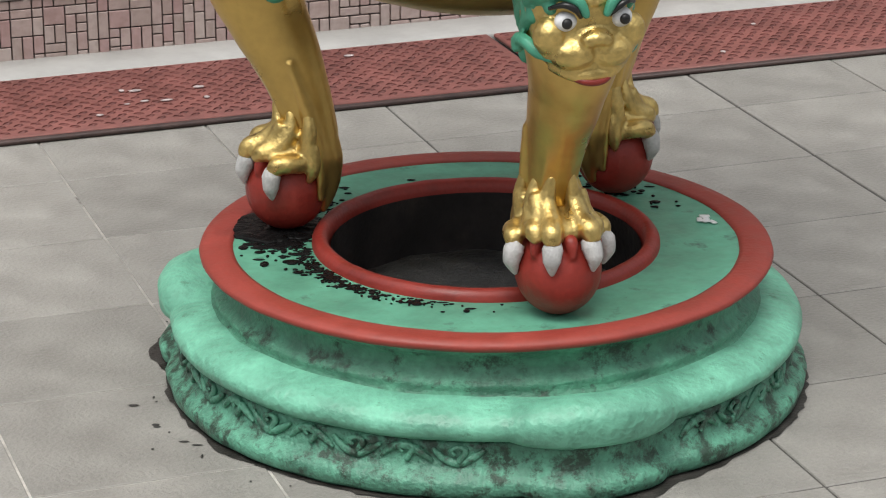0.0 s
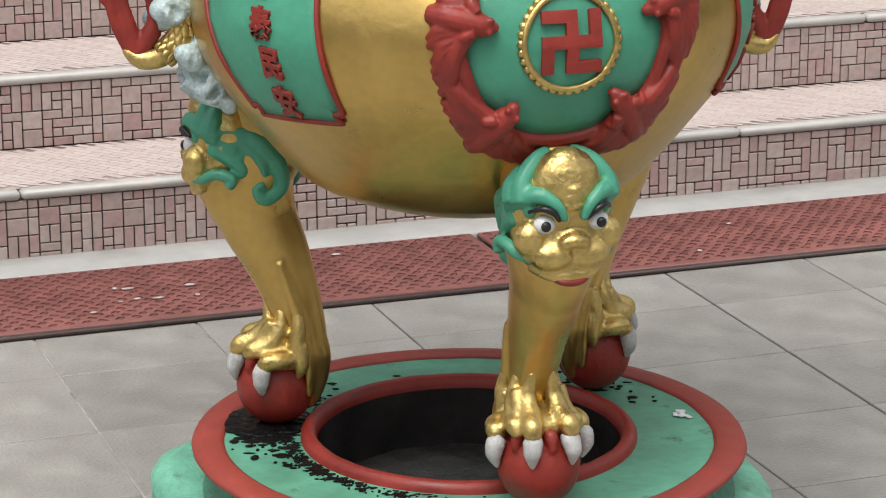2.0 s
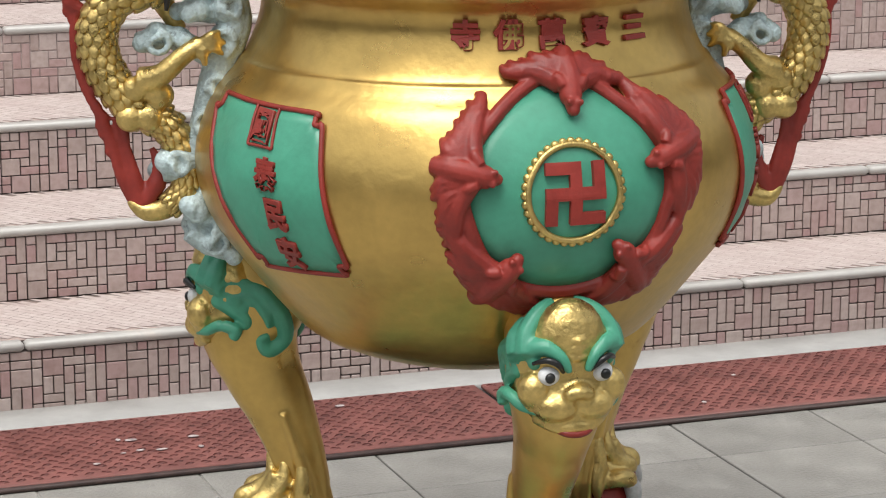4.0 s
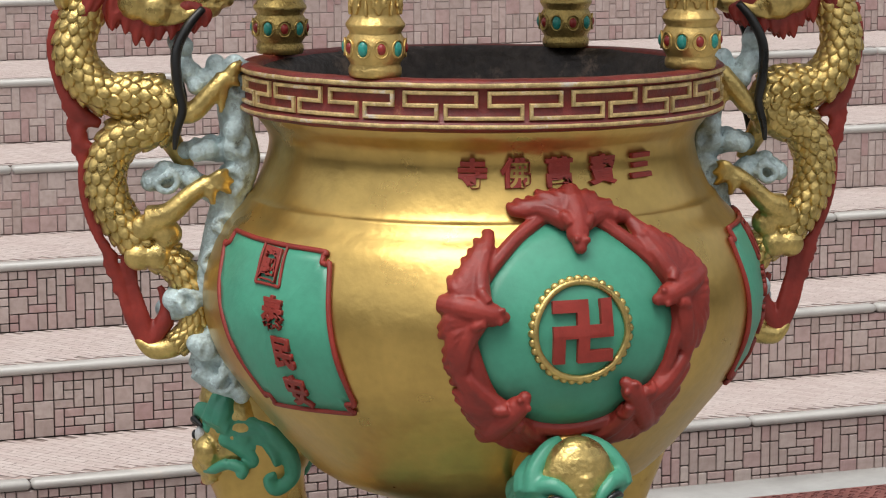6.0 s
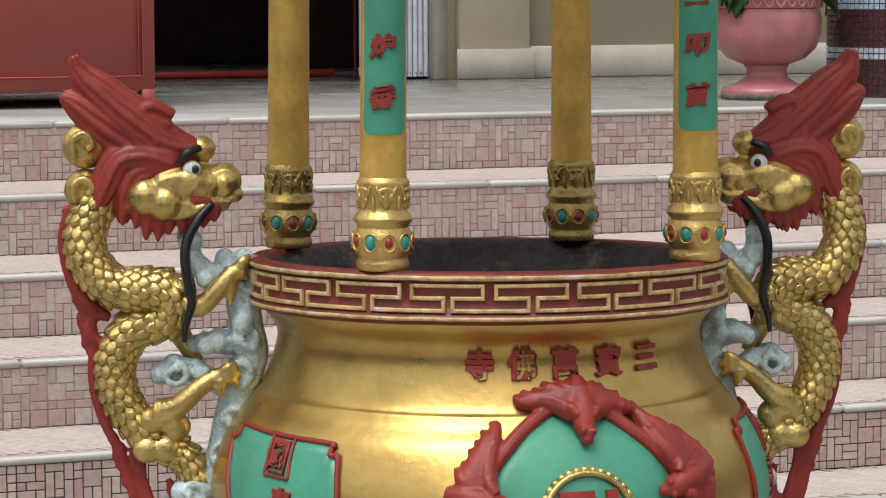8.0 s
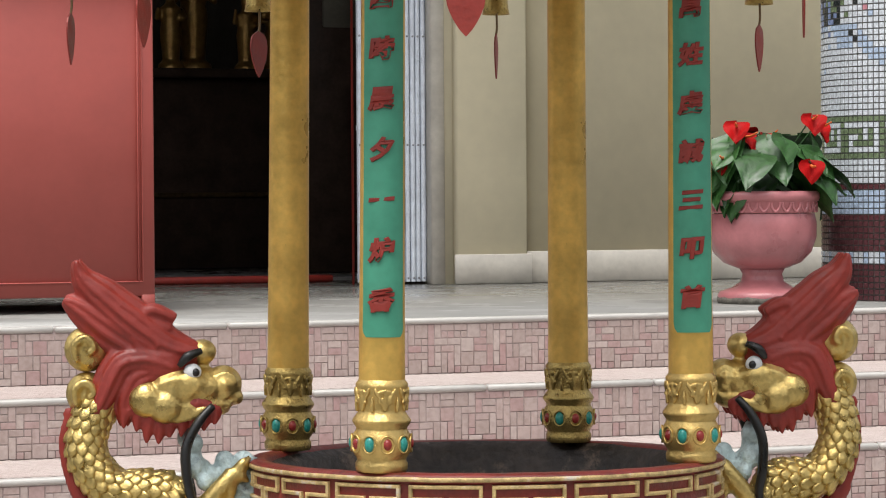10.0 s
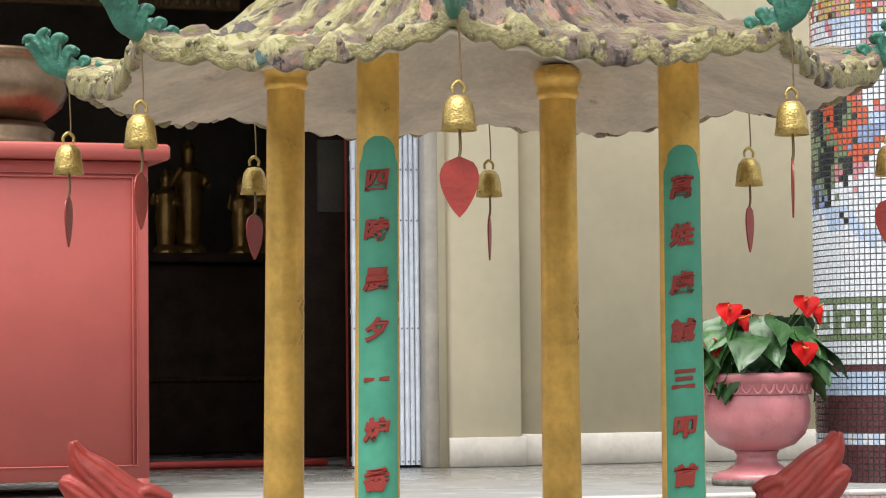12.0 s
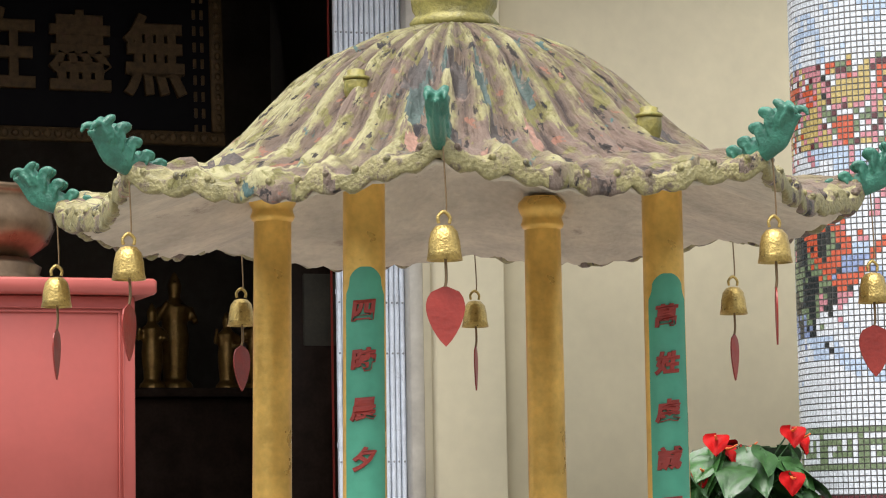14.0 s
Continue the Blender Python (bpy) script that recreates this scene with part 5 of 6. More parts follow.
        def ls(r, z):
            mid = np.interp(-z, [-p[1] for p in spine], [p[0] for p in spine])
            wide = np.interp(-z, [-p[1] for p in spine], [p[2] for p in spine])
            lx = 0.82 * math.sqrt(max(0.036 ** 2, wide ** 2 - (r - mid) ** 2))
            hx = 0.076 * math.sqrt(max(0.0, 1 - ((r - 0.401) / 0.070) ** 2 - ((z - 0.709) / 0.076) ** 2))
            return o(r, z - 0.014, q * (max(lx, hx) - 0.007))

        for r, z, w in ((0.440, 0.722, 0.013), (0.420, 0.728, 0.015), (0.402, 0.720, 0.016), (0.386, 0.706, 0.015), (0.410, 0.704, 0.013), (0.372, 0.722, 0.014), (0.392, 0.738, 0.013), (0.374, 0.692, 0.013), (0.356, 0.706, 0.013)):
            h.blob(ls(r, z), (0.012, w * 1.15, w * 1.15), n=10, m=8)
        for line, rad in ((((0.425, 0.715), (0.398, 0.733), (0.362, 0.728), (0.334, 0.710), (0.314, 0.676), (0.314, 0.640), (0.336, 0.622), (0.346, 0.640), (0.334, 0.648)), (0.006, 0.009, 0.010, 0.011, 0.011, 0.010, 0.009, 0.007, 0.005)),
                          (((0.392, 0.712), (0.360, 0.712), (0.338, 0.690), (0.332, 0.660)), (0.006, 0.009, 0.009, 0.004)),
                          (((0.412, 0.700), (0.388, 0.690), (0.368, 0.672), (0.372, 0.658)), (0.007, 0.010, 0.009, 0.004))):
            h.tube([ls(r, z) for r, z in line], [w * 1.45 for w in rad], 8)
            h.tube([ls(r, z) + Vector((q * 0.009, 0, 0)) for r, z in line], [w * 0.55 for w in rad], 6)
        h.tube([hh(0.46, 0.604, q * 0.052), hh(0.435, 0.612, q * 0.074), hh(0.41, 0.626, q * 0.086), hh(0.385, 0.618, q * 0.086), hh(0.39, 0.602, q * 0.088)], [0.005, 0.009, 0.010, 0.011, 0.008], 7)
        part("mane", h, GREEN, head, "green painted brow and mane", fuse=0.0030, soften=1)
    return leg


first = lion_leg(LEGS[0])
for phi in LEGS[1:]:
    copy_thing(first, pose(0, 0, 0, 0, 0, phi) @ pose(0, 0.013, 0))


# dragon handles, drawn in the plane of height and distance from the axis
def dragon_handle(phi, reach, mirror, spread):
    q = -1 if mirror else 1
    far = lambda r: r if r < 0.39 else 0.39 + (r - 0.39) * spread
    A = lambda x, y, d=0.0: Vector((d * q, -far((861 - x) / 1141) * reach, 1.285 - (y - 366) / 1125))
    base = new("dragon_handle")
    base.parent = burner
    base.matrix_basis = pose(0, 0, 0, 0, 0, phi)
    base["label"] = "gold scaly dragon handle with red mane on a pale blue cloud"
    path = [A(175, 235), A(140, 300, 0.004), A(140, 355, 0.008), A(185, 405, 0.012), A(255, 412, 0.016), A(296, 420, 0.018), A(285, 462, 0.012), A(225, 480, 0.004), A(190, 530, 0), A(190, 585, 0), A(220, 640, 0), A(262, 680, 0), A(310, 705, 0), A(345, 760, 0), A(345, 815, 0), A(310, 850, 0), A(268, 858, 0), A(238, 838, 0)]
    rad = [0.036, 0.036, 0.037, 0.038, 0.040, 0.037, 0.037, 0.037, 0.036, 0.035, 0.034, 0.032, 0.030, 0.026, 0.024, 0.022, 0.018, 0.006]
    rad = [w * 0.84 for w in rad]
    body = Shape().tube(path, rad, 14, side=(1, 0, 0))
    bd = part("body", body, GOLD_LEAF, base)
    pts, rr = smooth(path, rad, 9)
    sc = Shape()
    side = Vector((1, 0, 0))
    step = 0
    travelled = 0.0
    for i in range(2, len(pts) - 20):
        travelled += (pts[i] - pts[i - 1]).length
        if travelled < 0.0135:
            continue
        travelled = 0.0
        step += 1
        d = (pts[i + 1] - pts[i - 1]).normalized()
        w = (side - d * side.dot(d)).normalized()
        u = d.cross(w)
        n = 11
        for j in range(n):
            a = 2 * math.pi * (j + 0.5 * (step % 2)) / n
            nrm = u * math.cos(a) + w * math.sin(a)
            tng = d.cross(nrm)
            c = pts[i] + nrm * (rr[i] - 0.0005)
            hw, ln = rr[i] * math.pi / n * 1.08, 0.0160
            arc = [(-0.75, 0.0, -0.001), (-0.25, 0.95, 0.0005), (0.30, 0.98, 0.0022), (0.72, 0.62, 0.0036), (1.0, 0.0, 0.0046), (0.72, -0.62, 0.0036), (0.30, -0.98, 0.0022), (-0.25, -0.95, 0.0005)]
            low = [c + d * ln * x * 1.03 + tng * hw * y * 1.05 - nrm * 0.002 for x, y, _ in arc]
            edge = [c + d * ln * x + tng * hw * y + nrm * h for x, y, h in arc]
            dome = [c + d * ln * (0.1 + (x - 0.1) * 0.55) + tng * hw * y * 0.55 + nrm * (h + 0.0008) for x, y, h in arc]
            sc.add(low + edge + dome + [c + d * ln * 0.12 + nrm * 0.0040], [(k, (k + 1) % 8, 8 + (k + 1) % 8, 8 + k) for k in range(8)] + [(8 + k, 8 + (k + 1) % 8, 16 + (k + 1) % 8, 16 + k) for k in range(8)] + [(16 + k, 16 + (k + 1) % 8, 24) for k in range(8)])
    tagged(part("scale_coat", sc, GOLD_LEAF, bd), kind="stuff")
    # head
    h = Shape()
    for x, y, d, s in ((300, 235, 0.0, (0.045, 0.05, 0.042)), (250, 250, 0.02, (0.03, 0.032, 0.03)), (350, 232, 0.0, (0.038, 0.045, 0.032)), (392, 226, 0.0, (0.030, 0.030, 0.029)), (415, 250, 0, (0.02, 0.013, 0.012)),
                       (370, 268, 0, (0.028, 0.03, 0.014)), (354, 170, 0.0, (0.024, 0.022, 0.020)), (285, 262, 0.026, (0.025, 0.03, 0.028)), (320, 268, 0.022, (0.018, 0.024, 0.018))):
        for g in ((1, -1) if d else (1,)):
            h.blob(A(x, y, d * g), s, n=12, m=9)
    for g in (1, -1):
        h.blob(A(396, 226, 0.024 * g), (0.010, 0.010, 0.010), n=10, m=8)
        h.tube([A(396 + 20 * math.cos(k * 0.75), 226 - 20 * math.sin(k * 0.75), 0.0235 * g) for k in range(8)], 0.004, 6)
        h.tube([A(330, 222, 0.034 * g), A(305, 216, 0.036 * g), A(272, 226, 0.036 * g)], [0.006, 0.009, 0.006], 7)
        h.blob(A(325, 225, 0.032 * g), (0.012, 0.03, 0.02), n=10, m=8)
        h.tube([A(300, 285, 0.03 * g), A(340, 275, 0.03 * g), A(370, 262, 0.025 * g), A(405, 262, 0.016 * g)], [0.008, 0.009, 0.008, 0.006], 7)
    head = part("head", h, GOLD_LEAF, base, "bright gold dragon head", fuse=0.0036, soften=1)
    for x, y, s in ((138, 163, 0.036), (138, 240, 0.034)):
        cz = Shape().blob(A(x, y), (s * 0.7, s, s), n=14, m=10)
        for g in (1, -1):
            cz.tube([A(x - 18, y + 22, 0.022 * g), A(x - 22, y - 8, 0.026 * g), A(x, y - 22, 0.027 * g), A(x + 14, y - 2, 0.028 * g), A(x, y + 6, 0.029 * g)], [0.005, 0.007, 0.007, 0.006, 0.004], 7)
        part("curl", cz, GOLD_LEAF, head, "gold curl", fuse=0.004)
    for g in (1, -1):
        e = part("eye", Shape().blob(A(335, 203, 0.031 * g), (0.011, 0.014, 0.0135), n=12, m=9), WHITE, head, "white painted eye")
        part("pupil", Shape().blob(A(341, 203, 0.0395 * g), (0.004, 0.0065, 0.0065), n=10, m=7), BLACK, head, "black pupil")
        part("eyebrow", Shape().tube([A(310, 192, 0.034 * g), A(326, 176, 0.036 * g), A(352, 166, 0.03 * g)], [0.004, 0.008, 0.005], 7), BLACK, head, "black eyebrow")
        part("whisker", Shape().tube([A(372, 262, 0.03 * g), A(345, 290, 0.04 * g), A(322, 335, 0.046 * g), A(324, 390, 0.05 * g), A(332, 430, 0.05 * g), A(320, 470, 0.05 * g), A(316, 500, 0.05 * g)], [0.006, 0.0075, 0.008, 0.008, 0.007, 0.006, 0.003], 8), BLACK, head, "black whisker")
    m = Shape()

    def lock(pts, widths, thick, strands, depth):
        """A flat lock of hair made of side-by-side strands that meet at both ends."""
        mid, wid = smooth([A(x, y) for x, y in pts], widths, 4)
        for s in range(strands):
            for g in depth:
                line, rad = [], []
                for k, p in enumerate(mid):
                    d = (mid[min(k + 1, len(mid) - 1)] - mid[max(k - 1, 0)]).normalized()
                    nrm = d.cross(Vector((1, 0, 0)))
                    off = (s / (strands - 1) * 2 - 1) if strands > 1 else 0
                    line.append(p + nrm * wid[k] * off * 0.8 + Vector((g * q * (1 - 0.5 * off * off), 0, 0)))
                    rad.append(max(0.002, wid[k] / strands * 1.5))
                m.tube(line[::2] + line[-1:], rad[::2] + rad[-1:], 7, side=(1, 0, 0), flat=thick)

    lock([(345, 170), (290, 160), (225, 118), (165, 70), (132, 40), (120, 8)], [0.014, 0.028, 0.034, 0.028, 0.018, 0.006], 1.3, 5, (0.022, -0.022, 0))
    lock([(300, 190), (240, 165), (175, 125), (128, 92), (97, 76)], [0.012, 0.027, 0.029, 0.021, 0.007], 1.3, 4, (0.018, -0.018, 0))
    lock([(258, 165), (238, 128), (226, 98)], [0.020, 0.016, 0.006], 1.2, 2, (0.034, -0.034))
    lock([(300, 120), (262, 108), (235, 122)], [0.010, 0.014, 0.010], 1.2, 2, (0.03, -0.03))
    lock([(300, 196), (255, 182), (205, 188), (180, 228), (162, 262), (146, 278)], [0.012, 0.022, 0.027, 0.026, 0.019, 0.006], 1.3, 5, (0.030, -0.030))
    lock([(275, 205), (235, 215), (214, 250), (206, 296)], [0.014, 0.024, 0.022, 0.006], 1.3, 4, (0.026, -0.026))
    m.blob(A(270, 190), (0.036, 0.060, 0.045), n=14, m=10)
    m.blob(A(225, 235), (0.026, 0.045, 0.050), n=12, m=9)
    m.blob(A(310, 178), (0.028, 0.036, 0.022), n=12, m=9)
    for k, (x, y) in enumerate(((208, 300), (232, 306), (250, 326), (272, 328), (292, 318), (314, 316), (336, 308), (356, 306), (376, 296))):
        for g in (0.022, -0.022, 0):
            m.tube([A(x * 0.6 + 290 * 0.4, 256, g), A(x + 2, y - 26, g), A(x - 2, y, g * 1.2)], [0.015, 0.011, 0.002], 7)
    part("mane", m, RED, head, "red flame-like mane and beard", fuse=0.0028, soften=1)
    fin = Shape()
    for pth, r in (([(108, 265), (94, 320), (106, 385), (140, 440), (180, 462)], (0.008, 0.012, 0.014, 0.022, 0.010)), ([(150, 450), (138, 490), (165, 505)], (0.012, 0.018, 0.012)), ([(152, 490), (143, 560), (158, 630), (190, 690), (208, 740), (225, 800), (252, 852)], (0.012, 0.010, 0.010, 0.012, 0.011, 0.012, 0.012)),
                   ([(232, 700), (238, 745), (250, 800), (262, 850)], (0.010, 0.008, 0.016, 0.018)), ([(262, 850), (290, 810), (296, 780), (282, 745)], (0.016, 0.022, 0.016, 0.006)), ([(215, 690), (226, 740), (240, 790)], (0.008, 0.006, 0.010))):
        fin.tube([A(x, y) for x, y in pth], [w * 0.72 for w in r], 8, side=(1, 0, 0), flat=0.8)
    for k in range(22):
        t = k / 21
        x, y = 112 + 34 * math.sin(1.5 * t) - 12 * math.sin(math.pi * t), 275 + 230 * t
        fin.blob(A(x - 6 + 7 * math.sin(k * 1.7), y), (0.006, 0.012 + 0.003 * math.sin(k * 1.7), 0.011), n=9, m=7)
    for k in range(16):
        t = k / 15
        x, y = 148 + 62 * t ** 1.3, 520 + 230 * t
        fin.blob(A(x - 4 + 6 * math.sin(k * 1.9), y), (0.006, 0.010 + 0.003 * math.sin(k * 1.9), 0.010), n=9, m=7)
    part("fin", fin, RED, base, "red dorsal fin", fuse=0.0034, soften=1)
    for k, (pth, r, tips) in enumerate((([(300, 425, 0.02), (345, 440, 0.035), (385, 405, 0.04), (412, 380, 0.035)], (0.022, 0.017, 0.015, 0.016), ((440, 352), (438, 368), (436, 395), (402, 440))),
                                       ([(270, 625, 0.02), (305, 612, 0.034), (345, 580, 0.036), (380, 560, 0.03)], (0.024, 0.018, 0.015, 0.015), ((415, 538), (424, 558), (420, 580), (385, 600))),
                                       ([(295, 470, -0.01), (318, 510, -0.02), (340, 545, -0.02)], (0.022, 0.016, 0.012), ()))):
        arm = Shape().tube([A(*p) for p in pth], r, 10, side=(1, 0, 0))
        x, y, _ = pth[-1]
        for tx, ty in tips:
            arm.tube([A(x, y, 0.034), A((x + tx) / 2, (y + ty) / 2 - 5, 0.042), A(tx, ty, 0.034)], [0.010, 0.0085, 0.004], 7)
        if k == 1:
            for bx, by in ((255, 640), (245, 690), (280, 690), (300, 650)):
                arm.blob(A(bx, by, 0.02), (0.018, 0.024, 0.022), n=10, m=8)
        part("foreleg", arm, GOLD_LEAF, base, "gold clawed foreleg", fuse=0.004)
    cl = Shape()
    rnd = random.Random(5)
    for pth, r in (([(425, 355), (425, 420), (432, 480), (440, 530), (418, 590), (402, 640), (388, 700), (372, 750), (338, 772), (300, 778)], 0.027), ([(345, 500), (385, 512), (425, 500)], 0.015), ([(335, 320), (340, 360), (365, 385), (405, 370)], 0.012),
                   ([(270, 565), (300, 550), (340, 560), (400, 590)], 0.018), ([(345, 850), (375, 860), (410, 875), (440, 905), (432, 925), (390, 915), (352, 890)], 0.022), ([(380, 800), (372, 850)], 0.018)):
        cl.tube([A(x, y) for x, y in pth], r, 10, side=(1, 0, 0))
        for x, y in pth:
            for _ in range(3):
                cl.blob(A(x + rnd.uniform(-12, 12), y + rnd.uniform(-14, 14), rnd.uniform(-0.02, 0.026)), rnd.uniform(0.011, 0.019), n=9, m=7)
    for x, y in ((430, 500), (418, 560), (405, 640), (385, 700), (330, 770), (365, 850), (420, 880), (400, 910), (300, 556), (430, 400)):
        for g in (1, -1):
            cl.tube([A(x + 20 * math.cos(a), y + 20 * math.sin(a), g * (0.030 - 0.001 * k)) if k < 6 else A(x + 9 * math.cos(a), y + 9 * math.sin(a), g * 0.031) for k, a in enumerate([0.9 * k + x for k in range(9)])], 0.006, 6)
    part("cloud", cl, CLOUD, base, "pale blue moulded cloud", fuse=0.0036, soften=1)
    return base


dragon_handle(-84, 1.0, False, 0.94)
dragon_handle(99, 0.935, True, 0.89)


# four posts standing on the rim
def post(x, y, words, lean=0.0):
    p = new("post")
    p.parent = burner
    p.matrix_basis = pose(x, y, 1.289 + tilt(math.atan2(x, -y)), 0, lean, 0)
    p["label"] = "gold post with a green lettered panel" if words else "plain gold post on a jewelled foot"
    foot = [(0.005, 0), (0.038, 0), (0.0400, 0.005), (0.0400, 0.013), (0.0375, 0.018), (0.0385, 0.022), (0.0450, 0.032), (0.0465, 0.045), (0.0440, 0.058), (0.0395, 0.066), (0.0390, 0.069), (0.0440, 0.077), (0.0450, 0.080), (0.0440, 0.083), (0.0390, 0.090), (0.0365, 0.094), (0.0365, 0.10), (0.0385, 0.122), (0.0400, 0.134), (0.0400, 0.139), (0.0370, 0.143), (0.034, 0.148)]
    foot = [(r * 0.955, z * 0.92) for r, z in foot]
    part("foot", Shape().lathe(foot, 36), FOOT_GOLD if words else OLD_GOLD, p, "moulded gold foot")
    for k in range(10):
        a = k * 36 + 14
        part("gem", Shape().blob(polar(0.0400, a, 0.0415), (0.0084, 0.0084, 0.0118) if k % 2 else (0.0074, 0.0074, 0.0092), n=12, m=9), (RUBY, TEAL)[k % 2], p, "painted boss")
        part("gem_ring", Shape().tube([polar(0.0436, a + 13.5 * math.cos(b), 0.0415 + 0.0125 * math.sin(b)) for b in [0.7 * j for j in range(10)]], 0.0017, 6), FOOT_GOLD if words else OLD_GOLD, p)
    s = Shape()
    for k in range(6):
        a = k * 60 + 10
        for g in (-1, 1):
            s.tube([polar(0.0353, a + g * 3, 0.0902), polar(0.0368, a + g * 9, 0.1040), polar(0.0377, a + g * 20, 0.1159), polar(0.0382, a + g * 23, 0.1233)], [0.0022, 0.0030, 0.0034, 0.0020], 6)
            s.tube([polar(0.0363, a + g * 6, 0.0975), polar(0.0382, a + g * 13, 0.1030), polar(0.0382, a + g * 17, 0.0994)], [0.0018, 0.0026, 0.0016], 6)
            s.blob(polar(0.0368, a + g * 8, 0.1178), (0.0038, 0.0038, 0.0038), n=8, m=6)
        s.tube([polar(0.0363, a, 0.0883), polar(0.0377, a, 0.1067), polar(0.0382, a, 0.1214)], [0.0020, 0.0032, 0.0026], 6)
        s.tube([polar(0.0361, a + 30, 0.0874), polar(0.0368, a + 30, 0.0994), polar(0.0372, a + 30, 0.1104)], [0.0030, 0.0036, 0.0014], 6)
    part("lotus_collar", s, FOOT_GOLD if words else OLD_GOLD, p, fuse=0.0018, soften=3)
    shaft = part("shaft", Shape().lathe([(0.0340, 0.128), (0.0333, 0.25), (0.0322, 0.5), (0.0312, 0.86), (0.031, 0.938)], 32, mod=lambda r, z, a: (r + 0.0006 * noise.noise((math.sin(a) * 3, math.cos(a) * 3, z * 14)), z)), POST_GOLD, p, "gold painted shaft")
    if not words:
        part("capital", Shape().lathe([(0.030, 0.880), (0.0345, 0.884), (0.0370, 0.890), (0.0345, 0.897), (0.0335, 0.902), (0.0385, 0.911), (0.0415, 0.920), (0.0405, 0.927), (0.036, 0.932), (0.031, 0.938)], 32), POST_GOLD, p)
    if words:
        # a bent green strip with ogee ends, facing the front
        rings = []
        rows = [0.196, 0.201, 0.206, 0.210, 0.214, 0.22] + [0.25 + 0.04 * i for i in range(12)] + [0.710, 0.716, 0.722, 0.728, 0.734, 0.740, 0.744, 0.747, 0.749]
        for z in rows:
            # a blunt, chipped foot and an ogee top
            if z < 0.215:
                half = 46 + 12 * min(1, (z - 0.196) / 0.012) ** 0.5
            elif z > 0.709:
                d = (z - 0.709) / 0.041
                half = max(9, 58 * (1 - d ** 1.7) ** 0.5 * (1 - 0.14 * math.sin(math.pi * min(1, d * 1.6))))
            else:
                half = 58
            half += 1.5 * noise.noise((z * 40, x * 9, 0))
            rings.append([polar(0.0348 - 0.0018 * z / 0.75, 6 + half * (j / 8 - 1), z) for j in range(17)])
        part("lettered_panel", Shape().loft(rings, closed=False), GREEN, p, "green panel with raised red characters")
        for k, ch in enumerate(words):
            z = 0.685 - 0.0725 * k
            me = bent(glyph(ch, 0.036, 0.006), lambda c, z=z: polar(0.0350 - 0.0018 * z / 0.75 + c.z, math.degrees((c.x + 0.12 * c.y) / 0.035), z + c.y * 0.95 + c.x * 0.08))
            part("character", me, RED, p, "raised red character", shade=False)
    return p


post(-0.152, -0.305, "四時晨夕一炉香", 0.6)
post(0.310, -0.145, "萬姓虔誠三叩首")
post(-0.322, 0.150, "", 0.7)
post(0.139, 0.310, "")


# octagonal canopy
OCT0 = -2.0


def oct_frac(a):
    """Distance from the nearest corner, 0 at a corner and 1 at mid side."""
    d = ((math.degrees(a) - OCT0) % 45)
    return min(d, 45 - d) / 22.5


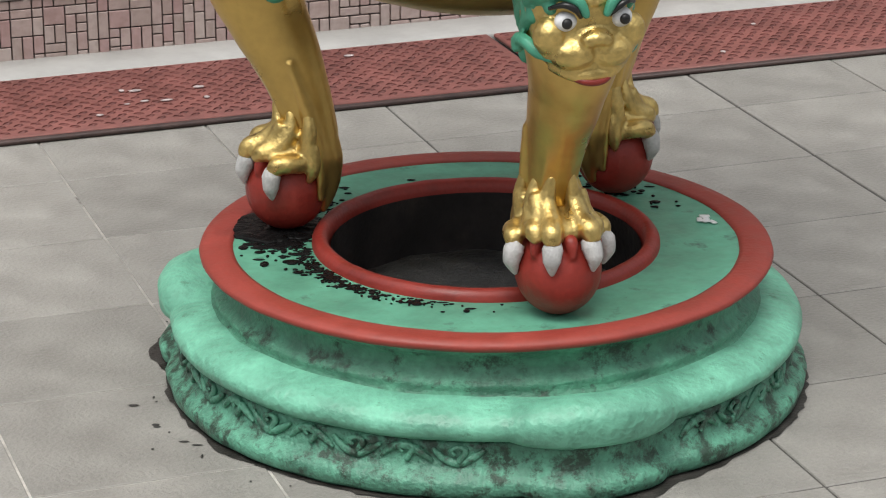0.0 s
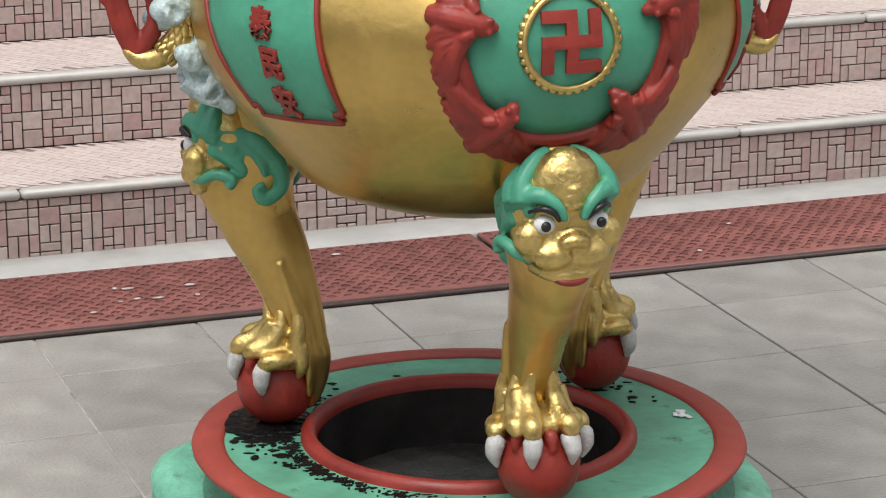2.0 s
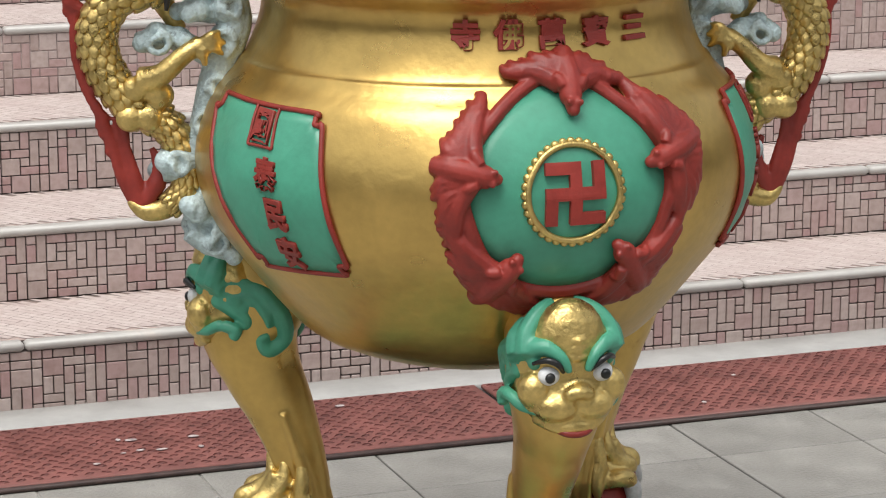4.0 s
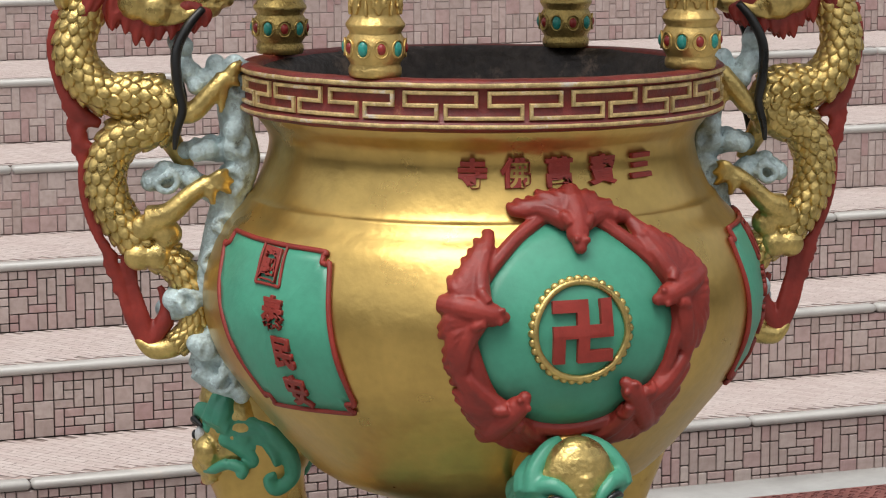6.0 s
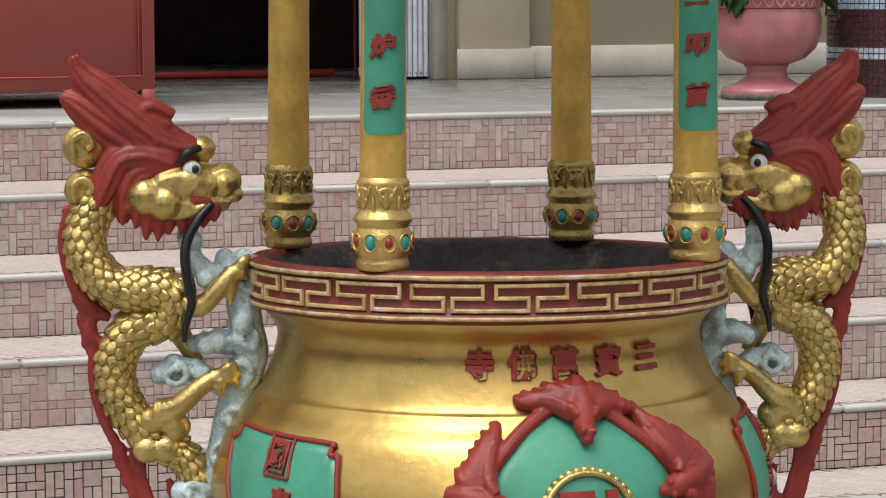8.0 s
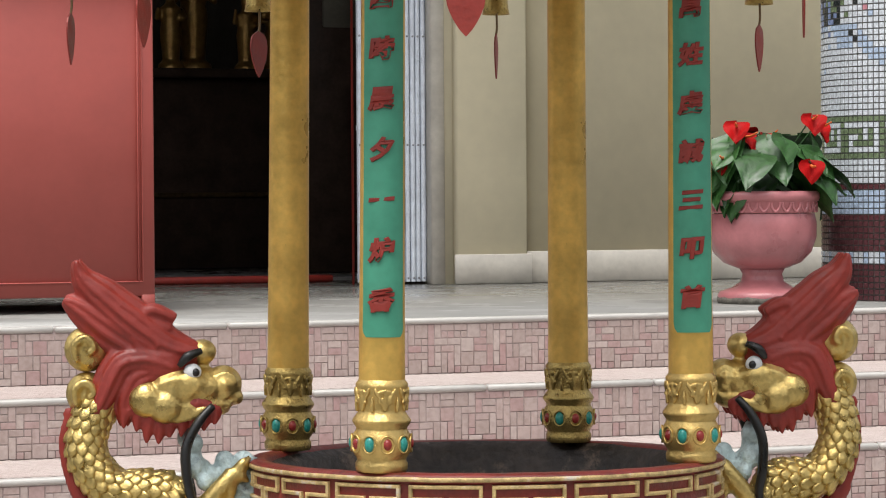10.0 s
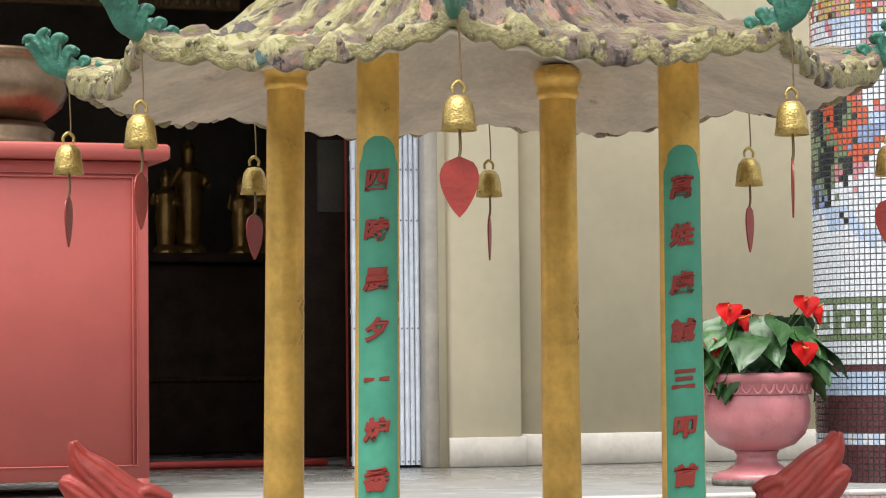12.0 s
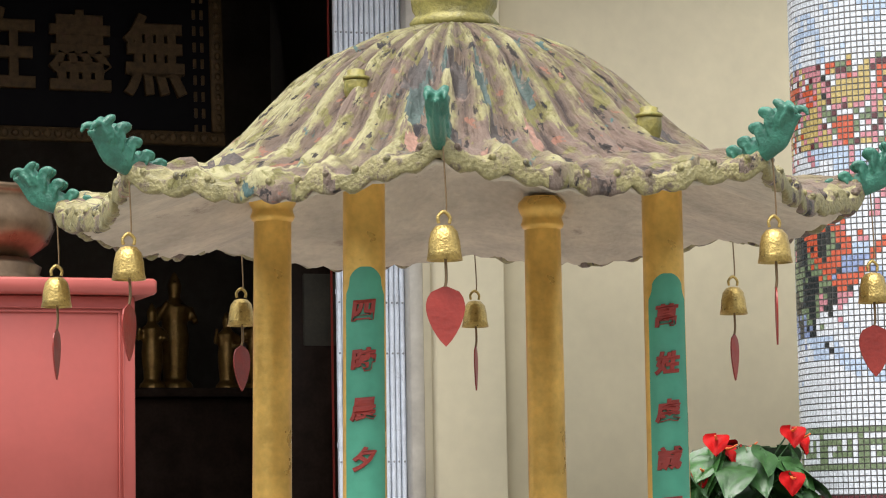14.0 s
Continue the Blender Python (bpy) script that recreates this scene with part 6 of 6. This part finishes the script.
def canopy():
    roof = new("canopy")
    roof.parent = burner
    roof.matrix_basis = pose(-0.006, 0, 0)
    roof["label"] = "weathered octagonal canopy with ribbed moss-stained glaze"
    shape_r = [(0.072, 2.458), (0.10, 2.448), (0.15, 2.427), (0.20, 2.402), (0.25, 2.368), (0.30, 2.322), (0.35, 2.270), (0.385, 2.240), (0.42, 2.216), (0.46, 2.198), (0.50, 2.187), (0.55, 2.176), (0.590, 2.170), (0.602, 2.164), (0.604, 2.154), (0.602, 2.145), (0.592, 2.144), (0.576, 2.150)]
    fn = smooth([(r, 0, z) for r, z in shape_r], [0] * len(shape_r), 7)[0]
    n = 8 * 72
    rnd = random.Random(21)
    # flaked hollows: turn, distance, half length down the slope, half width, depth, bared colour
    hollows = [(rnd.uniform(-15, 78), rnd.uniform(0.24, 0.52), rnd.uniform(0.020, 0.055), rnd.uniform(0.007, 0.015), rnd.uniform(0.010, 0.016), rnd.choice((1, 2, 3, 3))) for _ in range(26)]
    hollows += [(5, 0.55, 0.024, 0.018, 0.010, 2), (-30, 0.50, 0.036, 0.015, 0.010, 2), (-46, 0.47, 0.034, 0.016, 0.010, 3), (9, 0.40, 0.06, 0.014, 0.009, 3), (17, 0.42, 0.07, 0.013, 0.009, 1), (30, 0.47, 0.05, 0.015, 0.011, 1)]

    def hollow(r, a):
        """Depth and bared layer of a flaked spot, steep at its upper lip."""
        for turn, at, half, wide, deep, layer in hollows:
            du = ((math.degrees(a) - turn + 180) % 360 - 180) * math.pi / 180 * r
            if abs(du) > 2 * wide or abs(r - at) > 1.4 * half:
                continue
            k = (du / wide + 0.5 * noise.noise((r * 60, turn, a * 20))) ** 2 + ((r - at) / half + 0.3 * noise.noise((turn, r * 40, a * 40))) ** 2
            if k < 1:
                return deep * min(1, (1 - k) * 3), layer
        return 0.0, 0

    def mod(r, z, a):
        t = min(1, r / 0.6)
        f = oct_frac(a)
        out = 1 + t ** 1.5 * (0.075 * (1 - f) ** 2.2 - 0.035 * f)
        lift = 0.022 * t ** 4 * (1 - f) ** 2.5 - 0.014 * t ** 3 * f
        # narrow rounded rolls with broad worn troughs between them
        rib = abs(math.cos(math.pi * ((math.degrees(a) - OCT0) / 9 + 0.14 * noise.noise((math.sin(a) * 6, math.cos(a) * 6, r * 7))))) ** 2.2
        amp = 0.026 * min(1, max(0, (t - 0.10) / 0.25)) * (0.8 + 0.6 * noise.noise((math.sin(a) * 9, math.cos(a) * 9, r * 5)))
        crack = 0.010 * noise.noise((math.sin(a) * 14, math.cos(a) * 14, r * 16)) + 0.009 * noise.noise((math.sin(a) * 38, math.cos(a) * 38, r * 28)) + 0.0045 * noise.noise((math.sin(a) * 95, math.cos(a) * 95, r * 60))
        crack = crack if z > 2.168 else 0.4 * crack
        amp = amp if z > 2.164 else 0.006
        if z < 2.166:
            lift -= 0.008 * abs(math.sin(math.pi * (math.degrees(a) - OCT0) / 4.5)) * (2.166 - z) / 0.020      # scalloped lip
        return r * out, z + lift + amp * (rib - 0.45) + crack * t - (hollow(r, a)[0] if z > 2.172 else 0)

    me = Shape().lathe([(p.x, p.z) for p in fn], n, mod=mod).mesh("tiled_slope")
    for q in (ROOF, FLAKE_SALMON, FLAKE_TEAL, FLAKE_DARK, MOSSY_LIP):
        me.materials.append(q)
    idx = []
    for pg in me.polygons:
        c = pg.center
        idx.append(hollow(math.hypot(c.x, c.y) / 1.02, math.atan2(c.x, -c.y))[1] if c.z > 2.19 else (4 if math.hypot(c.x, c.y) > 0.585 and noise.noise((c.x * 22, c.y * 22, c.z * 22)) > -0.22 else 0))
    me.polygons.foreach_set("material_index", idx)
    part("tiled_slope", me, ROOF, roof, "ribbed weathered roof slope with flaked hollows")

    def under(r, z, a):
        f = oct_frac(a)
        t = r / 0.6
        out = 1 + t ** 1.5 * (0.075 * (1 - f) ** 2.2 - 0.035 * f)
        scal = 0.006 * abs(math.sin(math.pi * ((math.degrees(a) - OCT0) % 45) / 45 * 10)) if r > 0.580 else 0
        return r * out, z + 0.022 * t ** 4 * (1 - f) ** 2.5 - 0.014 * t ** 3 * f - scal + 0.003 * noise.noise((math.sin(a) * 11, math.cos(a) * 11, r * 11))

    part("soffit", Shape().lathe([(0.585, 2.152), (0.592, 2.149), (0.594, 2.144), (0.586, 2.141), (0.50, 2.162), (0.42, 2.186), (0.36, 2.215), (0.30, 2.250), (0.20, 2.285), (0.01, 2.30)], n // 2, mod=under), PLASTER, roof, "rough pale plaster underside")
    # round tile ends along the eaves
    for side in range(8):
        for k in range(10):
            d = 45 * (k + 0.5) / 10
            a = radians(OCT0 + 45 * side + d)
            r0, z0 = mod(0.60, 2.160, a)
            s = Shape()
            s.blob(polar(r0 - 0.004, math.degrees(a), z0 + 0.004), (0.0078, 0.0078, 0.0075), n=10, m=7)
            s.blob(polar(r0 + 0.001, math.degrees(a), z0 + 0.0085), (0.0055, 0.0055, 0.0055), n=8, m=6)
            part("tile_end", s, MOSSY_DULL if (side * 9 + k) % 3 else ROOF, roof)
    # top knob
    part("knob", Shape().lathe([(0.01, 2.455), (0.066, 2.455), (0.072, 2.466), (0.066, 2.474), (0.060, 2.480), (0.068, 2.494), (0.070, 2.510), (0.060, 2.526), (0.03, 2.54), (0.01, 2.56)], 40,
                                 mod=lambda r, z, a: (r * (1 + 0.03 * math.sin(a * 9)), z)), MOSSY, roof, "mossy yellow-green knob")
    for phi, r0, z0 in ((-31, 0.285, 2.318), (46, 0.40, 2.248)):
        st = Shape().tube([polar(r0 - 0.02, phi, z0 - 0.03), polar(r0, phi, z0), polar(r0 + 0.004, phi, z0 + 0.022)], [0.020, 0.020, 0.018], 12)
        stub = part("hip_stub", st, MOSSY, roof, "mossy yellow hip stub")
        part("cap", Shape().lathe([(0.005, 0), (0.020, 0), (0.021, 0.004), (0.013, 0.007), (0.014, 0.014), (0.005, 0.017)], 16), MOSSY, stub).matrix_basis = Matrix.Translation(polar(r0 + 0.003, phi, z0 + 0.022))
    for k in range(8):
        phi = OCT0 + 45 * k
        # curled leaf finial at the corner
        f = Shape()
        T = lambda r, z, w=0.0: polar(0.610 + (r - 0.60) * 0.64, phi, 2.184 + (z - 2.20) * 0.70) + Vector((math.cos(radians(phi)), math.sin(radians(phi)), 0)) * w * 0.30
        # hip root swelling into an upright crest, its lobes rolled over at the tips
        flat = dict(side=(math.cos(radians(phi)), math.sin(radians(phi)), 0), flat=0.55)
        f.tube([T(0.46, 2.206), T(0.54, 2.203), T(0.61, 2.204), T(0.665, 2.220), T(0.705, 2.255), T(0.728, 2.292)], [0.004, 0.009, 0.016, 0.021, 0.019, 0.011], 12, **flat)
        f.tube([T(0.665, 2.204), T(0.705, 2.222), T(0.738, 2.262), T(0.762, 2.270)], [0.009, 0.011, 0.009, 0.003], 10, **flat)
        for (r1, z1), (r2, z2), (r3, z3), w in (((0.712, 2.262), (0.722, 2.304), (0.704, 2.316), 0.0115), ((0.690, 2.250), (0.678, 2.298), (0.656, 2.300), 0.0115), ((0.664, 2.232), (0.646, 2.270), (0.624, 2.266), 0.0100),
                                               ((0.628, 2.214), (0.606, 2.246), (0.588, 2.238), 0.0085), ((0.590, 2.206), (0.570, 2.230), (0.554, 2.222), 0.0070), ((0.726, 2.262), (0.748, 2.296), (0.764, 2.292), 0.0095)):
            r2, z2, r3, z3 = r1 + (r2 - r1) * 0.72, z1 + (z2 - z1) * 0.72, r1 + (r3 - r1) * 0.80, z1 + (z3 - z1) * 0.74
            for g in (-1, 1):
                f.tube([T(r1, z1, 0.006 * g), T((r1 + r2) / 2, (z1 + z2) / 2, 0.020 * g), T(r2, z2, 0.030 * g), T(r3, z3, 0.042 * g), T(r3 + 0.008, z3 - 0.014, 0.040 * g)], [w * 0.72, w * 0.74, w * 0.66, w * 0.5, w * 0.2], 8)
                f.tube([T(r1 - 0.01, z1 - 0.012, 0.036 * g), T((r1 + r2) / 2 - 0.008, (z1 + z2) / 2 - 0.006, 0.044 * g), T(r2 - 0.004, z2 - 0.008, 0.044 * g)], [w * 0.25, w * 0.35, w * 0.2], 6)
        part("corner_finial", f, FINIAL, roof, "green glazed curling corner finial", fuse=0.0024, soften=1)
    return roof


FLAKE_SALMON = material("bare_salmon_render", (0.29, 0.165, 0.12), 0.8, 0, 30, 0.3, 0.8, (0.16, 0.11, 0.09), 0.5, dirt_scale=30)
FLAKE_TEAL = material("bare_verdigris_layer", (0.055, 0.085, 0.075), 0.7, 0, 30, 0.4, 0.8, (0.26, 0.18, 0.14), 0.6, dirt_scale=30)
FLAKE_DARK = material("bare_slate_layer", (0.062, 0.050, 0.044), 0.7, 0, 30, 0.4, 0.8, (0.25, 0.17, 0.13), 0.5, dirt_scale=30)
MOSSY_LIP = material("mossy_lip_glaze", (0.29, 0.255, 0.11), 0.55, 0, 30, 0.4, 0.9, (0.12, 0.09, 0.06), 0.72, dirt_scale=30)
MOSSY_DULL = material("mossy_eave_glaze", (0.23, 0.20, 0.085), 0.6, 0, 40, 0.5, 0.8, (0.07, 0.06, 0.04), 0.6, dirt_scale=45)
MOSSY = material("mossy_yellow_glaze", (0.27, 0.235, 0.06), 0.5, 0, 30, 0.4, 0.5, (0.12, 0.13, 0.03), 0.5, dirt_scale=22)
canopy()


def wind_bell(phi, leaf_turn, drop):
    """A bell on a wire under a canopy corner with a leaf-shaped red clapper plate."""
    top = TURN @ polar(0.650, phi, 2.178)
    b = thing("wind_bell", "small brass bell hanging from the canopy with a red leaf plate", "bell", Matrix.Translation(top), "bells under the canopy")
    z = -drop - 0.018
    part("wire", Shape().tube([(0, 0, 0.012), (0.004, 0, z * 0.5), (0, 0, z + 0.066)], 0.0013, 5), BRASS_WIRE, b, "thin twisted wire")
    bell = part("bell", Shape().lathe([(0.004, 0.054), (0.014, 0.052), (0.022, 0.043), (0.0255, 0.028), (0.027, 0.012), (0.0295, 0), (0.028, 0), (0.024, 0.02), (0.018, 0.042), (0.004, 0.047)], 28).mesh("bell"), OLD_GOLD, b, "brass bell")
    bell.matrix_basis = pose(0, 0, z) @ Matrix.Diagonal((0.84, 0.84, 0.9, 1))
    part("loop", Shape().tube([(0.009, 0, 0.056), (0.010, 0, 0.066), (0, 0, 0.074), (-0.010, 0, 0.066), (-0.009, 0, 0.056)], 0.003, 6), OLD_GOLD, bell)
    part("clapper_wire", Shape().tube([(0, 0, z + 0.03), (0.002, 0, z - 0.02), (0, 0, z - 0.036)], 0.0022, 5), BRASS_WIRE, b)
    rings = []
    for i in range(11):
        t = i / 10
        w = 0.0265 * (math.sin(math.pi * t ** 0.65) ** 0.75 if 0 < t < 1 else 0.02)
        rings.append([(-w, -0.0012, z - 0.034 - 0.082 * t), (w, -0.0012, z - 0.034 - 0.082 * t), (w, 0.0012, z - 0.034 - 0.082 * t), (-w, 0.0012, z - 0.034 - 0.082 * t)])
    lf = part("leaf_plate", Shape().loft(rings, caps=True), RED, b, "red painted leaf plate", shade=False)
    lf.matrix_basis = pose(0, 0, 0, 0, 0, FACING + leaf_turn)
    return b


BRASS_WIRE = material("dull_wire", (0.25, 0.17, 0.09), 0.5, 0.6, 60, 0.2, 0.1)
for k, (turn, drop) in enumerate(((0, 0.135), (86, 0.130), (12, 0.155), (70, 0.135), (84, 0.135), (62, 0.135), (86, 0.135), (76, 0.135))):
    wind_bell(OCT0 + 45 * k - (5.6 if k == 5 else 0), turn, drop)


# ---- small pieces last: floor tiles and riser mosaic ----
def floor_tiles():
    U = 0.3475
    xs = [-0.085 - U * k for k in range(6, 0, -1)] + [-0.085, 0.307] + [0.307 + U * k for k in range(1, 7)]
    kinds = {}
    for i, (x0, x1) in enumerate(zip(xs, xs[1:])):
        for j in range(-12, 4):
            y0, y1 = 0.115 + j * 0.350, 0.115 + (j + 1) * 0.350
            key = round(x1 - x0, 3)
            if key not in kinds:
                kinds[key] = Shape().box(0, x1 - x0 - 0.0045, 0, y1 - y0 - 0.0045, -0.012, 0.0, 0.0015).mesh("tile", False)
                kinds[key].materials.append(FLOOR_TILE)
            ob = new("tile", kinds[key])
            ob.parent = ground
            ob.location = (x0, y0, -0.0006 * ((i * 7 + j * 3) % 3))


def grime():
    """Dark damp dirt on the tiles round the foot of the plinth."""
    rnd = random.Random(11)
    s = Shape()
    n = 240
    ring = [[], []]
    for j in range(n):
        a = 360 * j / n
        w = 0.005 + 0.016 * max(0, noise.noise((math.sin(radians(a)) * 4, math.cos(radians(a)) * 4, 1)) + 0.2) + 0.008 * noise.noise((math.sin(radians(a)) * 24, math.cos(radians(a)) * 24, 5))
        k = 0.034 * lobe(radians(a), 13)
        ring[0].append(polar(0.49, a, 0.0012))
        ring[1].append(polar(0.503 + k + max(0.004, w), a, 0.0012))
    s.loft(ring)
    for i in range(26):
        a, r = rnd.uniform(-120, 20), 0.53 + abs(rnd.gauss(0, 0.03))
        s.blob(polar(r, a, 0.001), (0.002 + 0.008 * rnd.random() ** 3, 0.002 + 0.006 * rnd.random() ** 3, 0.0008), n=6, m=4)
    ob = part("dirt_ring", s, GRIME)
    ob.matrix_basis = TURN.copy()
    return tagged(ob, "black damp dirt on the tiles round the plinth", "dirt", kind="stuff")


GRIME = material("damp_dirt", (0.035, 0.032, 0.028), 0.5, 0, 30, 0.5, 0.4, (0.10, 0.095, 0.085), 0.35, dirt_scale=25)
grime()
floor_tiles()
riser_pieces()
